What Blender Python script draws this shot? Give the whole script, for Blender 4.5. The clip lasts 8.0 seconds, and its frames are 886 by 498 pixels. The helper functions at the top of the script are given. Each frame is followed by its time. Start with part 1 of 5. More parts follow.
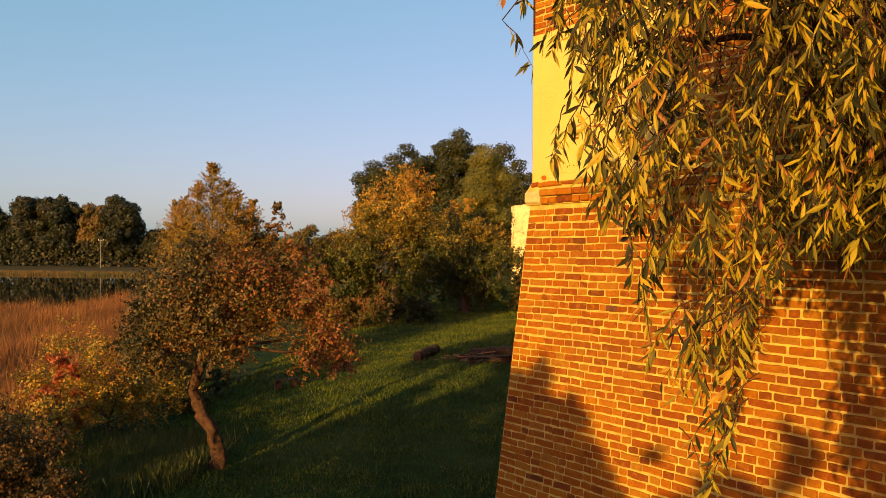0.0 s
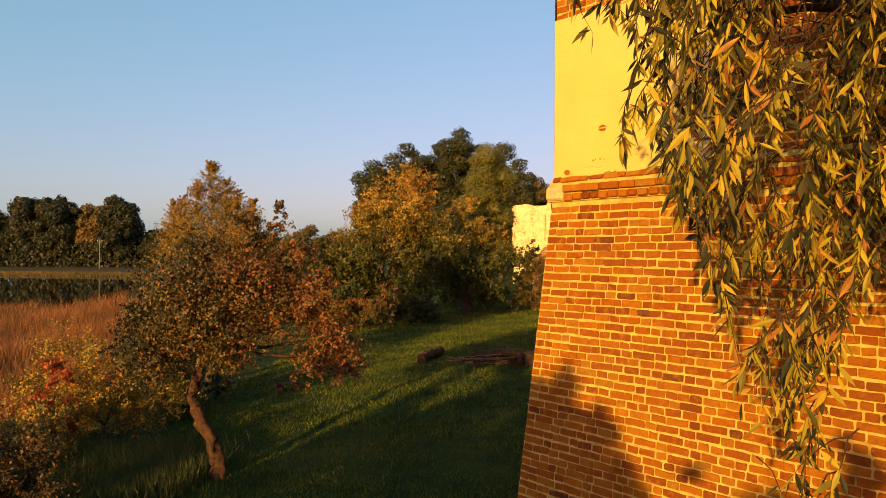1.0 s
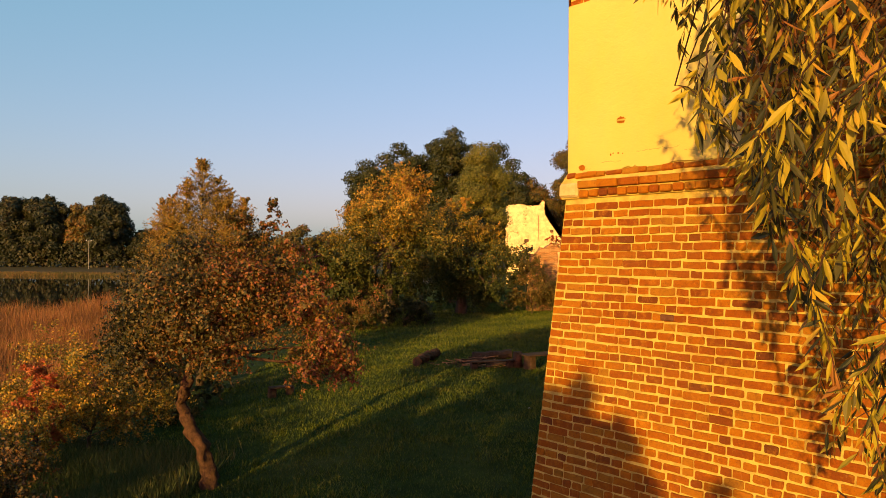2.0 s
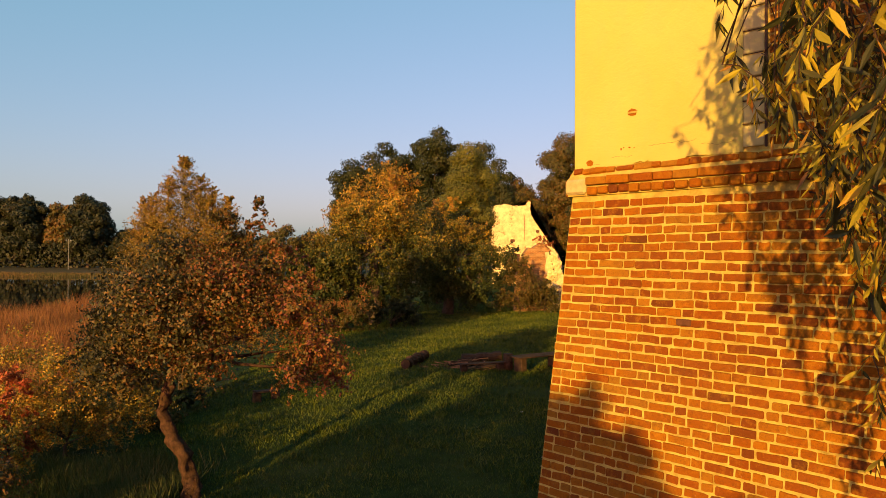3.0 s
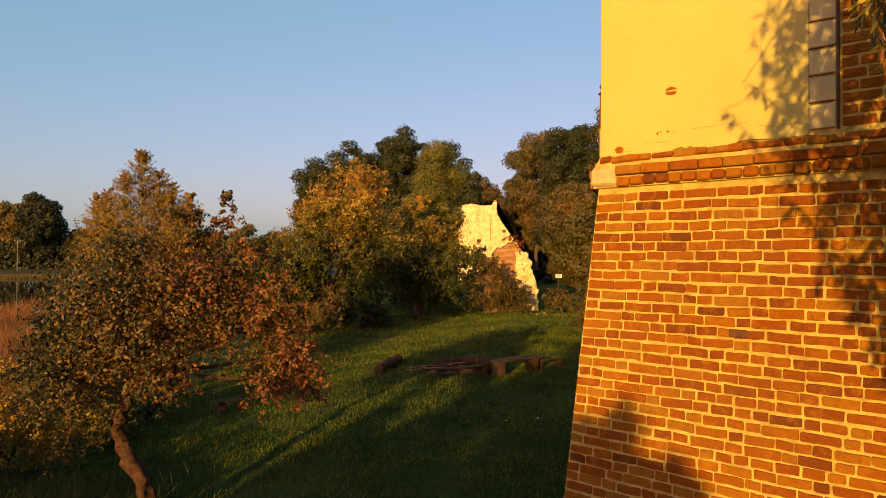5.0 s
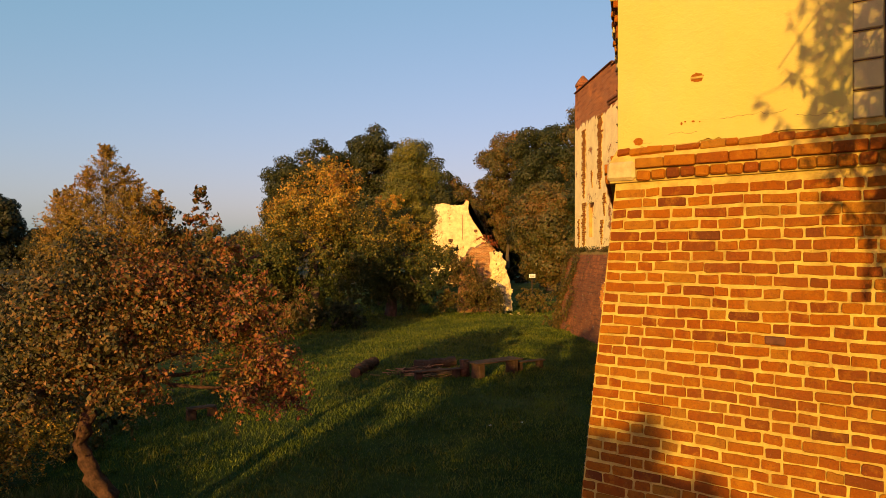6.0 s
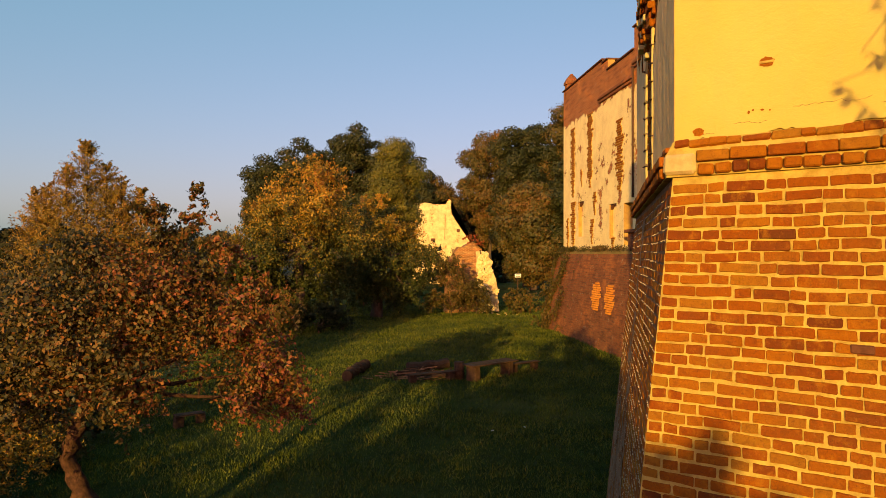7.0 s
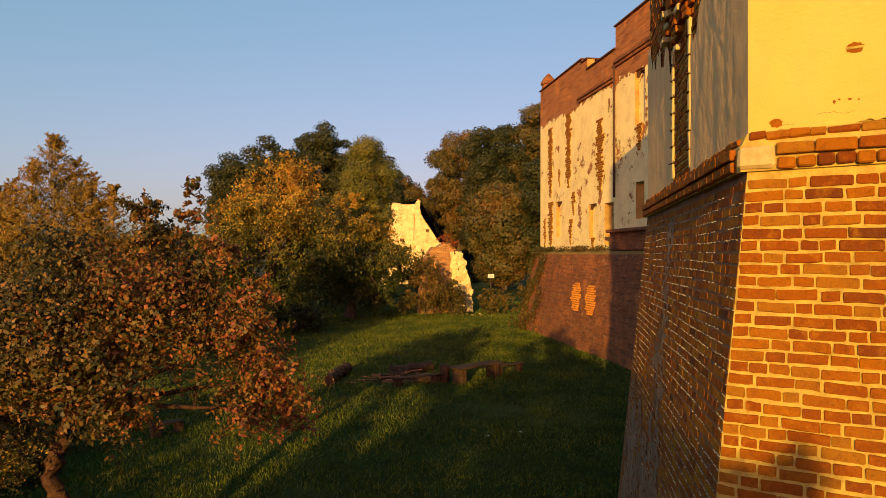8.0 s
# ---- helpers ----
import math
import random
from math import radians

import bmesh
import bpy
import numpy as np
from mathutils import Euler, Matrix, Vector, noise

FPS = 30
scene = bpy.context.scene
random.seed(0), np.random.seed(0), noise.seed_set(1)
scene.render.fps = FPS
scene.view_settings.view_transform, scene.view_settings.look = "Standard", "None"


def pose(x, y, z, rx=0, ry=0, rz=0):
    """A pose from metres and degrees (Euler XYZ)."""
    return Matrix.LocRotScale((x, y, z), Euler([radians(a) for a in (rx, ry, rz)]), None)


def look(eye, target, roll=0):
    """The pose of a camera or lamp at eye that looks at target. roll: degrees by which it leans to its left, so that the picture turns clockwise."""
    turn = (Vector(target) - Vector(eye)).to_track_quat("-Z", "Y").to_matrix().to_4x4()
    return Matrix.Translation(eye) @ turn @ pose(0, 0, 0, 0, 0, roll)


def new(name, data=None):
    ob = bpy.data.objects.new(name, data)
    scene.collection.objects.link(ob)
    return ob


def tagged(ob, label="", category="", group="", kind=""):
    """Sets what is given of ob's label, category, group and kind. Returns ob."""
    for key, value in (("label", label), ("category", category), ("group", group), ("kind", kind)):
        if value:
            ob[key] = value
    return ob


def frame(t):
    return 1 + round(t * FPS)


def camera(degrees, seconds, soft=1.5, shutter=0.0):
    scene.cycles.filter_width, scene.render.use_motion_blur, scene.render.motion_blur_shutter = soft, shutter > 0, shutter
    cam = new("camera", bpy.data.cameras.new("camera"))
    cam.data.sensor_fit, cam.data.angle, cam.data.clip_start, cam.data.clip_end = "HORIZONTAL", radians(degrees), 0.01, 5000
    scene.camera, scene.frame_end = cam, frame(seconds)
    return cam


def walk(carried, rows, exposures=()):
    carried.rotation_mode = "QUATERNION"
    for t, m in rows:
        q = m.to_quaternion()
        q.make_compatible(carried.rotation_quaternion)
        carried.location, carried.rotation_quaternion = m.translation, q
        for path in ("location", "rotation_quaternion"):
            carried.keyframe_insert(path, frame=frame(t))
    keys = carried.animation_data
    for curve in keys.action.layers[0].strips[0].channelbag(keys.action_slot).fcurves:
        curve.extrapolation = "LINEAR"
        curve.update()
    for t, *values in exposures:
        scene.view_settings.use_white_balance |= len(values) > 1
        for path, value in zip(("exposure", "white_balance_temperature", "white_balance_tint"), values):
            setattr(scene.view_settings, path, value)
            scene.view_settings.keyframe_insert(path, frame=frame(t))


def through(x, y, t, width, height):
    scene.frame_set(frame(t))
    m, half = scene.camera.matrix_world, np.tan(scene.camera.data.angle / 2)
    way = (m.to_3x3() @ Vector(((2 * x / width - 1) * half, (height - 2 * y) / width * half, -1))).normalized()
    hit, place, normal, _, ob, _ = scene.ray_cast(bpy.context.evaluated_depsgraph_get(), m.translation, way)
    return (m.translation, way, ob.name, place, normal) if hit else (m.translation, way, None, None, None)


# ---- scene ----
cam = camera(68.0, 8.0, 0.9)
PATH = [
    (0, (0.1, -0.366, 3.515), (0.081, 1.634, 3.53), 0.4),
    (0.5, (-0.023, -0.02, 3.518), (-0.041, 1.98, 3.533), 0.3),
    (1, (-0.141, 0.297, 3.52), (-0.158, 2.297, 3.535), 0.3),
    (1.5, (-0.249, 0.6, 3.523), (-0.259, 2.6, 3.538), 0.3),
    (3, (-0.526, 1.416, 3.529), (-0.472, 3.415, 3.545), 0.3),
    (3.5, (-0.63, 1.677, 3.532), (-0.559, 3.675, 3.547), 0.3),
    (4, (-0.744, 1.955, 3.534), (-0.654, 3.953, 3.549), 0.2),
    (4.5, (-0.863, 2.261, 3.531), (-0.742, 4.257, 3.547), 0.2),
    (6, (-1.275, 3.254, 3.534), (-1.017, 5.237, 3.55), 0.2),
    (6.5, (-1.495, 3.589, 3.539), (-1.207, 5.568, 3.555), 0.2),
    (7, (-1.778, 3.94, 3.544), (-1.457, 5.914, 3.559), 0.1),
    (7.5, (-2.111, 4.29, 3.54), (-1.742, 6.255, 3.557), 0.1),
    (8, (-2.473, 4.65, 3.542), (-2.046, 6.603, 3.558), 0.1),
]
walk(cam, [(t, look(eye, target, roll)) for t, eye, target, roll in PATH], [(0, 0.6, 7000, 18), (8, 0.38, 7000, 18)])


# ---- world, sun ----
SUN_AZ, SUN_EL = 245.4, 9.5          # degrees from +x, above the horizon
sun_to = Vector((math.cos(radians(SUN_AZ)) * math.cos(radians(SUN_EL)), math.sin(radians(SUN_AZ)) * math.cos(radians(SUN_EL)), math.sin(radians(SUN_EL))))
world = bpy.data.worlds.new("world")
scene.world = world
world.use_nodes = True
wn = world.node_tree.nodes
sky = wn.new("ShaderNodeTexSky")
sky.sky_type, sky.sun_disc = "NISHITA", False
sky.sun_elevation, sky.sun_rotation = radians(SUN_EL), radians(90 - SUN_AZ)
sky.air_density, sky.dust_density, sky.ozone_density = 1.1, 2.0, 3.1
wn["Background"].inputs["Strength"].default_value = 0.138
haze = wn.new("ShaderNodeMix")
haze.data_type, haze.blend_type = "RGBA", "MULTIPLY"
haze.inputs["Factor"].default_value, haze.inputs["B"].default_value = 1.0, (1.74, 0.72, 0.92, 1)
world.node_tree.links.new(sky.outputs["Color"], haze.inputs["A"])
mist = wn.new("ShaderNodeMix")                # thin evening haze, the same all round
mist.data_type = "RGBA"
mist.inputs["Factor"].default_value, mist.inputs["B"].default_value = 0.25, (0.1, 5.75, 6.0, 1)
world.node_tree.links.new(haze.outputs["Result"], mist.inputs["A"])
world.node_tree.links.new(mist.outputs["Result"], wn["Background"].inputs["Color"])
sun = new("sun", bpy.data.lights.new("sun", "SUN"))
sun.data.energy, sun.data.angle, sun.data.color = 5.0, radians(0.6), (1.0, 0.64, 0.15)
sun.matrix_world = look(sun_to * 100, (0, 0, 0))


# ---- materials ----
def nodes_of(name):
    m = bpy.data.materials.new(name)
    m.use_nodes = True
    nt = m.node_tree
    return m, nt, nt.nodes, nt.links, nt.nodes["Principled BSDF"]


def ramp(nt, fac, stops):
    r = nt.nodes.new("ShaderNodeValToRGB")
    e = r.color_ramp.elements
    while len(e) < len(stops):
        e.new(0.5)
    for el, (p, c) in zip(e, stops):
        el.position, el.color = p, (*c, 1)
    nt.links.new(fac, r.inputs["Fac"])
    return r.outputs["Color"]


def noise_of(nt, scale, detail=4.0, rough=0.6, vec=None, distortion=0.0):
    n = nt.nodes.new("ShaderNodeTexNoise")
    n.inputs["Scale"].default_value, n.inputs["Detail"].default_value = scale, detail
    n.inputs["Roughness"].default_value, n.inputs["Distortion"].default_value = rough, distortion
    if vec is None:
        vec = position(nt)
    nt.links.new(vec, n.inputs["Vector"])
    return n.outputs["Fac"]


def position(nt):
    return nt.nodes.new("ShaderNodeNewGeometry").outputs["Position"]


def mixed(nt, fac, a, b, kind="MIX"):
    m = nt.nodes.new("ShaderNodeMix")
    m.data_type, m.blend_type = "RGBA", kind
    for sock, v in ((m.inputs["Factor"], fac), (m.inputs["A"], a), (m.inputs["B"], b)):
        if isinstance(v, (int, float)):
            sock.default_value = v
        elif isinstance(v, tuple):
            sock.default_value = (*v, 1)
        else:
            nt.links.new(v, sock)
    return m.outputs["Result"]


def math_of(nt, op, a, b=0.0, clamp=False):
    m = nt.nodes.new("ShaderNodeMath")
    m.operation, m.use_clamp = op, clamp
    for sock, v in zip(m.inputs, (a, b)):
        if isinstance(v, (int, float)):
            sock.default_value = v
        else:
            nt.links.new(v, sock)
    return m.outputs[0]


def bump(nt, b, height, strength, distance=0.02):
    n = nt.nodes.new("ShaderNodeBump")
    n.inputs["Strength"].default_value, n.inputs["Distance"].default_value = strength, distance
    nt.links.new(height, n.inputs["Height"])
    nt.links.new(n.outputs["Normal"], b.inputs["Normal"])


def leaf_material(name, stops, patch=None, through=0.3, turning=None, mix=(0.6, 0.3)):
    """Leaves: colour by leaf, shifted in patches; part of the light goes through."""
    m, nt, ns, ln, b = nodes_of(name)
    rnd = ns.new("ShaderNodeNewGeometry").outputs["Random Per Island"]
    big = noise_of(nt, patch or 0.5, 2.0)
    fac = math_of(nt, "ADD", math_of(nt, "MULTIPLY", rnd, mix[0]), math_of(nt, "MULTIPLY", math_of(nt, "SUBTRACT", big, mix[1]), 1.0), True)
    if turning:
        # the leaf colour shifts along one axis of position
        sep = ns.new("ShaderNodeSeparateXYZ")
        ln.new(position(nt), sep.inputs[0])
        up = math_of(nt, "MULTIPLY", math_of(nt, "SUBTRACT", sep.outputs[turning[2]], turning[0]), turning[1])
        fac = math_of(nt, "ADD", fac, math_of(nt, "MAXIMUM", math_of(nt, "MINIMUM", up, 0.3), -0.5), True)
    col = ramp(nt, fac, [(p, tuple(0.9 * q for q in c)) for p, c in stops])
    ln.new(col, b.inputs["Base Color"])
    b.inputs["Roughness"].default_value = 0.55
    b.inputs["Specular IOR Level"].default_value = 0.3
    t = ns.new("ShaderNodeBsdfTranslucent")
    ln.new(col, t.inputs["Color"])
    mx = ns.new("ShaderNodeMixShader")
    mx.inputs["Fac"].default_value = through
    ln.new(b.outputs[0], mx.inputs[1])
    ln.new(t.outputs[0], mx.inputs[2])
    ln.new(mx.outputs[0], ns["Material Output"].inputs["Surface"])
    return m


def brick_material(name, by_object, shade_side=False):
    m, nt, ns, ln, b = nodes_of(name)
    rnd = ns.new("ShaderNodeObjectInfo").outputs["Random"] if by_object else ns.new("ShaderNodeNewGeometry").outputs["Random Per Island"]
    col = ramp(nt, rnd, [(0.0, (0.11, 0.033, 0.012)), (0.03, (0.205, 0.052, 0.009)), (0.25, (0.28, 0.070, 0.007)), (0.55, (0.325, 0.095, 0.007)), (0.85, (0.375, 0.128, 0.009)), (1.0, (0.34, 0.148, 0.016))])
    blot = noise_of(nt, 13.0, 7.0, 0.75)
    col = mixed(nt, math_of(nt, "MULTIPLY", ns_ramp(nt, blot, 0.50, 0.66), 0.45), col, (0.14, 0.042, 0.012))
    fired = noise_of(nt, 8.0, 6.0, 0.7)
    col = mixed(nt, math_of(nt, "MULTIPLY", ns_ramp(nt, fired, 0.52, 0.66), 0.5), col, (0.46, 0.185, 0.016))
    wash = noise_of(nt, 1.1, 5.0, 0.65)
    col = mixed(nt, math_of(nt, "MULTIPLY", ns_ramp(nt, wash, 0.45, 0.75), 0.4), col, (0.19, 0.078, 0.022))
    pits = noise_of(nt, 55.0, 5.0, 0.8)
    col = mixed(nt, math_of(nt, "MULTIPLY", ns_ramp(nt, pits, 0.56, 0.66), 0.55), col, (0.07, 0.03, 0.018))
    lime = noise_of(nt, 24.0, 6.0, 0.78)
    col = mixed(nt, math_of(nt, "MULTIPLY", ns_ramp(nt, lime, 0.62, 0.72), 0.45), col, (0.44, 0.30, 0.14))
    if shade_side:
        # shade of the face turned from the sun, put in as darker blotches
        shade_blot = noise_of(nt, 2.2, 7.0, 0.7)
        col = mixed(nt, math_of(nt, "ADD", math_of(nt, "MULTIPLY", ns_ramp(nt, shade_blot, 0.42, 0.72), 0.30), 0.0, True), col, (0.17, 0.050, 0.020))
    ln.new(col, b.inputs["Base Color"])
    b.inputs["Roughness"].default_value = 0.9
    b.inputs["Specular IOR Level"].default_value = 0.08
    bump(nt, b, math_of(nt, "ADD", noise_of(nt, 38.0, 8.0, 0.75), math_of(nt, "MULTIPLY", pits, -0.6)), 0.5 if shade_side else 1.0, 0.018)
    return m


def ns_ramp(nt, fac, lo, hi):
    n = nt.nodes.new("ShaderNodeMapRange")
    n.inputs["From Min"].default_value, n.inputs["From Max"].default_value = lo, hi
    nt.links.new(fac, n.inputs["Value"])
    return n.outputs["Result"]


def rough_material(name, a, b_, scale=3.0, fine=40.0, roughness=0.9, strength=0.5, distance=0.01):
    """Two colours in blotches, with fine grain and relief."""
    m, nt, ns, ln, b = nodes_of(name)
    big = noise_of(nt, scale, 5.0, 0.65)
    small = noise_of(nt, fine, 5.0, 0.7)
    col = mixed(nt, ns_ramp(nt, big, 0.35, 0.68), a, b_)
    col = mixed(nt, math_of(nt, "MULTIPLY", ns_ramp(nt, small, 0.5, 0.8), 0.4), col, tuple(v * 0.55 for v in a))
    ln.new(col, b.inputs["Base Color"])
    b.inputs["Roughness"].default_value = roughness
    b.inputs["Specular IOR Level"].default_value = 0.15
    bump(nt, b, small, strength, distance)
    return m


def wall_coords(nt, az):
    """(along, up, 0) on an upright wall that runs towards az degrees."""
    ns, ln = nt.nodes, nt.links
    sep = ns.new("ShaderNodeSeparateXYZ")
    ln.new(position(nt), sep.inputs[0])
    along = math_of(nt, "ADD", math_of(nt, "MULTIPLY", sep.outputs[0], math.cos(radians(az))), math_of(nt, "MULTIPLY", sep.outputs[1], math.sin(radians(az))))
    com = ns.new("ShaderNodeCombineXYZ")
    ln.new(along, com.inputs[0])
    ln.new(sep.outputs[2], com.inputs[1])
    return com.outputs[0], sep.outputs[2]


def ruin_material(name, az, plaster_top, plaster, plaster2, amount, course=0.105, brick1=(0.60, 0.24, 0.085), brick2=(0.46, 0.165, 0.06), blotch=0.45, mortar=(0.52, 0.34, 0.15)):
    """Old masonry: brick courses with pale joints, under plaster that has fallen off in patches and ends at plaster_top."""
    m, nt, ns, ln, b = nodes_of(name)
    vec, z = wall_coords(nt, az)
    bt = ns.new("ShaderNodeTexBrick")
    ln.new(vec, bt.inputs["Vector"])
    bt.inputs["Scale"].default_value = 1.0
    bt.inputs["Brick Width"].default_value, bt.inputs["Row Height"].default_value = 0.30, course
    bt.inputs["Mortar Size"].default_value = 0.02
    bt.inputs["Color1"].default_value, bt.inputs["Color2"].default_value = (*brick1, 1), (*brick2, 1)
    bt.inputs["Mortar"].default_value = (*mortar, 1)
    blot = noise_of(nt, 0.9, 5.0, 0.7)
    brick = mixed(nt, math_of(nt, "MULTIPLY", ns_ramp(nt, blot, 0.40, 0.66), blotch), bt.outputs["Color"], tuple(v * 0.42 for v in brick1))
    brick = mixed(nt, math_of(nt, "MULTIPLY", ns_ramp(nt, noise_of(nt, 4.0, 7.0, 0.75), 0.5, 0.68), 0.5), brick, tuple(v * 0.35 for v in brick2))
    brick = mixed(nt, math_of(nt, "MULTIPLY", ns_ramp(nt, noise_of(nt, 2.7, 8.0, 0.8), 0.58, 0.68), 0.55), brick, (0.55, 0.43, 0.28))
    brick = mixed(nt, math_of(nt, "MULTIPLY", ns_ramp(nt, noise_of(nt, 0.55, 6.0, 0.7), 0.52, 0.66), 0.7), brick, (min(0.9, brick1[0] * 1.4), brick1[1] * 1.7, brick1[2] * 1.8))
    cv = ns.new("ShaderNodeMapping")
    cv.inputs["Scale"].default_value = (0.8, 6.5, 1.0)
    ln.new(vec, cv.inputs["Vector"])
    brick = mixed(nt, math_of(nt, "MULTIPLY", ns_ramp(nt, noise_of(nt, 1.0, 5.0, 0.7, cv.outputs["Vector"]), 0.5, 0.62), 0.7), brick, tuple(v * 0.4 for v in brick2))
    pl = mixed(nt, ns_ramp(nt, noise_of(nt, 1.1, 9.0, 0.75), 0.42, 0.68), plaster, plaster2)
    edge = math_of(nt, "ADD", math_of(nt, "MULTIPLY", noise_of(nt, 0.5, 9.0, 0.72), 0.65), math_of(nt, "MULTIPLY", noise_of(nt, 2.3, 7.0, 0.75), 0.35))
    high = math_of(nt, "MULTIPLY", math_of(nt, "SUBTRACT", z, plaster_top), 0.35)
    off = math_of(nt, "ADD", edge, math_of(nt, "MAXIMUM", high, 0.0))
    fac = ns_ramp(nt, off, amount, amount + 0.015)
    ln.new(mixed(nt, fac, pl, brick), b.inputs["Base Color"])
    b.inputs["Roughness"].default_value = 0.92
    h = math_of(nt, "SUBTRACT", math_of(nt, "MULTIPLY", bt.outputs["Fac"], -0.3), fac)
    bump(nt, b, math_of(nt, "ADD", h, math_of(nt, "MULTIPLY", noise_of(nt, 6.0, 5.0, 0.7), 0.5)), 0.7, 0.03)
    return m


M_brick_one = brick_material("old_brick", True)
M_brick = brick_material("old_brick_joined", False)
# copy of the brick for face B, part of its shade in the colour
M_brick_shade = brick_material("shaded_old_brick", False, True)
M_mortar = rough_material("lime_mortar", (0.62, 0.455, 0.108), (0.37, 0.245, 0.056), 6.0, 40.0, 0.95, 0.9, 0.02)
# darker copy of the lime mortar, carrying the shade of face B
M_joint_shade = rough_material("shaded_mortar", (0.26, 0.135, 0.065), (0.14, 0.07, 0.038), 5.0, 40.0, 0.95, 0.9, 0.02)
M_pointing = rough_material("grey_white_pointing", (0.60, 0.45, 0.27), (0.34, 0.23, 0.14), 5.0, 45.0)
M_burnt = rough_material("burnt_brick", (0.09, 0.035, 0.02), (0.15, 0.06, 0.03), 14.0, 50.0)
M_stone = rough_material("pale_stone", (0.56, 0.43, 0.20), (0.42, 0.30, 0.13), 9.0, 60.0)
M_smear = rough_material("old_render_run", (0.20, 0.115, 0.065), (0.34, 0.20, 0.115), 3.0, 35.0, 0.95, 0.9, 0.03)
M_iron_line = rough_material("rusty_iron_and_lines", (0.06, 0.035, 0.025), (0.10, 0.05, 0.03), 12.0, 80.0, 0.7)


def plaster_material(name, a, b_, stain, streak, relief=0.35, depth=0.012, grain=14.0):
    m, nt, ns, ln, b = nodes_of(name)
    col = mixed(nt, ns_ramp(nt, noise_of(nt, 1.3, 6.0, 0.6), 0.3, 0.7), a, b_)
    mp = ns.new("ShaderNodeMapping")
    mp.inputs["Scale"].default_value = (4.0, 4.0, 1.9)
    ln.new(position(nt), mp.inputs["Vector"])
    run = noise_of(nt, 1.0, 5.0, 0.7, mp.outputs["Vector"])
    col = mixed(nt, math_of(nt, "MULTIPLY", ns_ramp(nt, run, 0.42, 0.75), streak), col, stain)
    spots = noise_of(nt, 7.0, 4.0, 0.8)
    col = mixed(nt, math_of(nt, "MULTIPLY", ns_ramp(nt, spots, 0.68, 0.74), 0.35), col, stain)
    ln.new(col, b.inputs["Base Color"])
    b.inputs["Roughness"].default_value = 0.93
    bump(nt, b, noise_of(nt, grain, 8.0, 0.75), relief, depth)
    return m


M_yellow = plaster_material("ochre_plaster", (0.505, 0.400, 0.088), (0.55, 0.438, 0.112), (0.47, 0.32, 0.14), 0.2, 0.7, 0.02, 9.0)
M_grey = plaster_material("weathered_grey_plaster", (0.95, 0.56, 0.21), (0.86, 0.49, 0.18), (0.46, 0.25, 0.11), 0.4, 0.8, 0.025, 30.0)
M_pale = plaster_material("pale_render", (0.58, 0.46, 0.17), (0.48, 0.37, 0.14), (0.26, 0.20, 0.11), 0.5)
M_bark = rough_material("bark", (0.05, 0.026, 0.017), (0.13, 0.065, 0.036), 9.0, 26.0, 0.95, 1.0, 0.05)
M_bark_dark = rough_material("dark_bark", (0.07, 0.05, 0.035), (0.12, 0.085, 0.06), 4.0, 22.0, 0.95, 0.9, 0.03)
M_twig = rough_material("dry_red_twigs", (0.22, 0.10, 0.055), (0.34, 0.18, 0.10), 7.0, 30.0)
M_wood = rough_material("weathered_wood", (0.045, 0.025, 0.016), (0.085, 0.048, 0.03), 6.0, 30.0, 0.85, 0.6, 0.02)


# ---- building helpers ----
def link_mesh(name, verts, faces, mats, parent=None, smooth=False, index=None):
    me = bpy.data.meshes.new(name)
    me.from_pydata(verts, [], faces)
    for m in (mats if isinstance(mats, (list, tuple)) else [mats]):
        me.materials.append(m)
    if smooth:
        me.polygons.foreach_set("use_smooth", [True] * len(me.polygons))
    if index is not None:
        me.polygons.foreach_set("material_index", index)
    me.update()
    ob = new(name, me)
    ob.parent = parent
    return ob


def part(name, bm, material, parent, label=""):
    me = bpy.data.meshes.new(name)
    bm.to_mesh(me)
    bm.free()
    me.materials.append(material)
    ob = new(name, me)
    ob.parent = parent
    return tagged(ob, label)


def thing(name, label, category, group="", at=(0, 0, 0), kind=""):
    ob = new(name)
    ob.location = at
    return tagged(ob, label, category, group, kind)


def box(bm, m, size, bevel=0.0, jitter=0.0, rng=None):
    """A box of that size, centred on the pose m, with bevelled edges."""
    r = bmesh.ops.create_cube(bm, size=1.0)
    vs = r["verts"]
    for v in vs:
        v.co = Vector((v.co.x * size[0], v.co.y * size[1], v.co.z * size[2]))
        if jitter:
            v.co += Vector((rng.uniform(-jitter, jitter), rng.uniform(-jitter, jitter), rng.uniform(-jitter, jitter)))
    if bevel:
        es = list({e for v in vs for e in v.link_edges})
        out = bmesh.ops.bevel(bm, geom=es, offset=bevel, segments=1, affect="EDGES")
        vs = list({v for v in vs if v.is_valid} | set(out["verts"]))
    bmesh.ops.transform(bm, matrix=m, verts=vs)


def tube(points, radii, sides=7):
    """Vertices and faces of a tapered limb through the points."""
    verts, faces = [], []
    pts = [Vector(p) for p in points]
    for i, p in enumerate(pts):
        d = (pts[min(i + 1, len(pts) - 1)] - pts[max(i - 1, 0)]).normalized()
        a = d.cross(Vector((0.31, 0.95, 0.05))).normalized()
        b = d.cross(a)
        for k in range(sides):
            t = 2 * math.pi * k / sides
            verts.append(p + (a * math.cos(t) + b * math.sin(t)) * radii[i])
        if i:
            o = (i - 1) * sides
            for k in range(sides):
                faces.append((o + k, o + (k + 1) % sides, o + sides + (k + 1) % sides, o + sides + k))
    faces.append(tuple(range(sides - 1, -1, -1)))
    faces.append(tuple(range(len(verts) - sides, len(verts))))
    return verts, faces


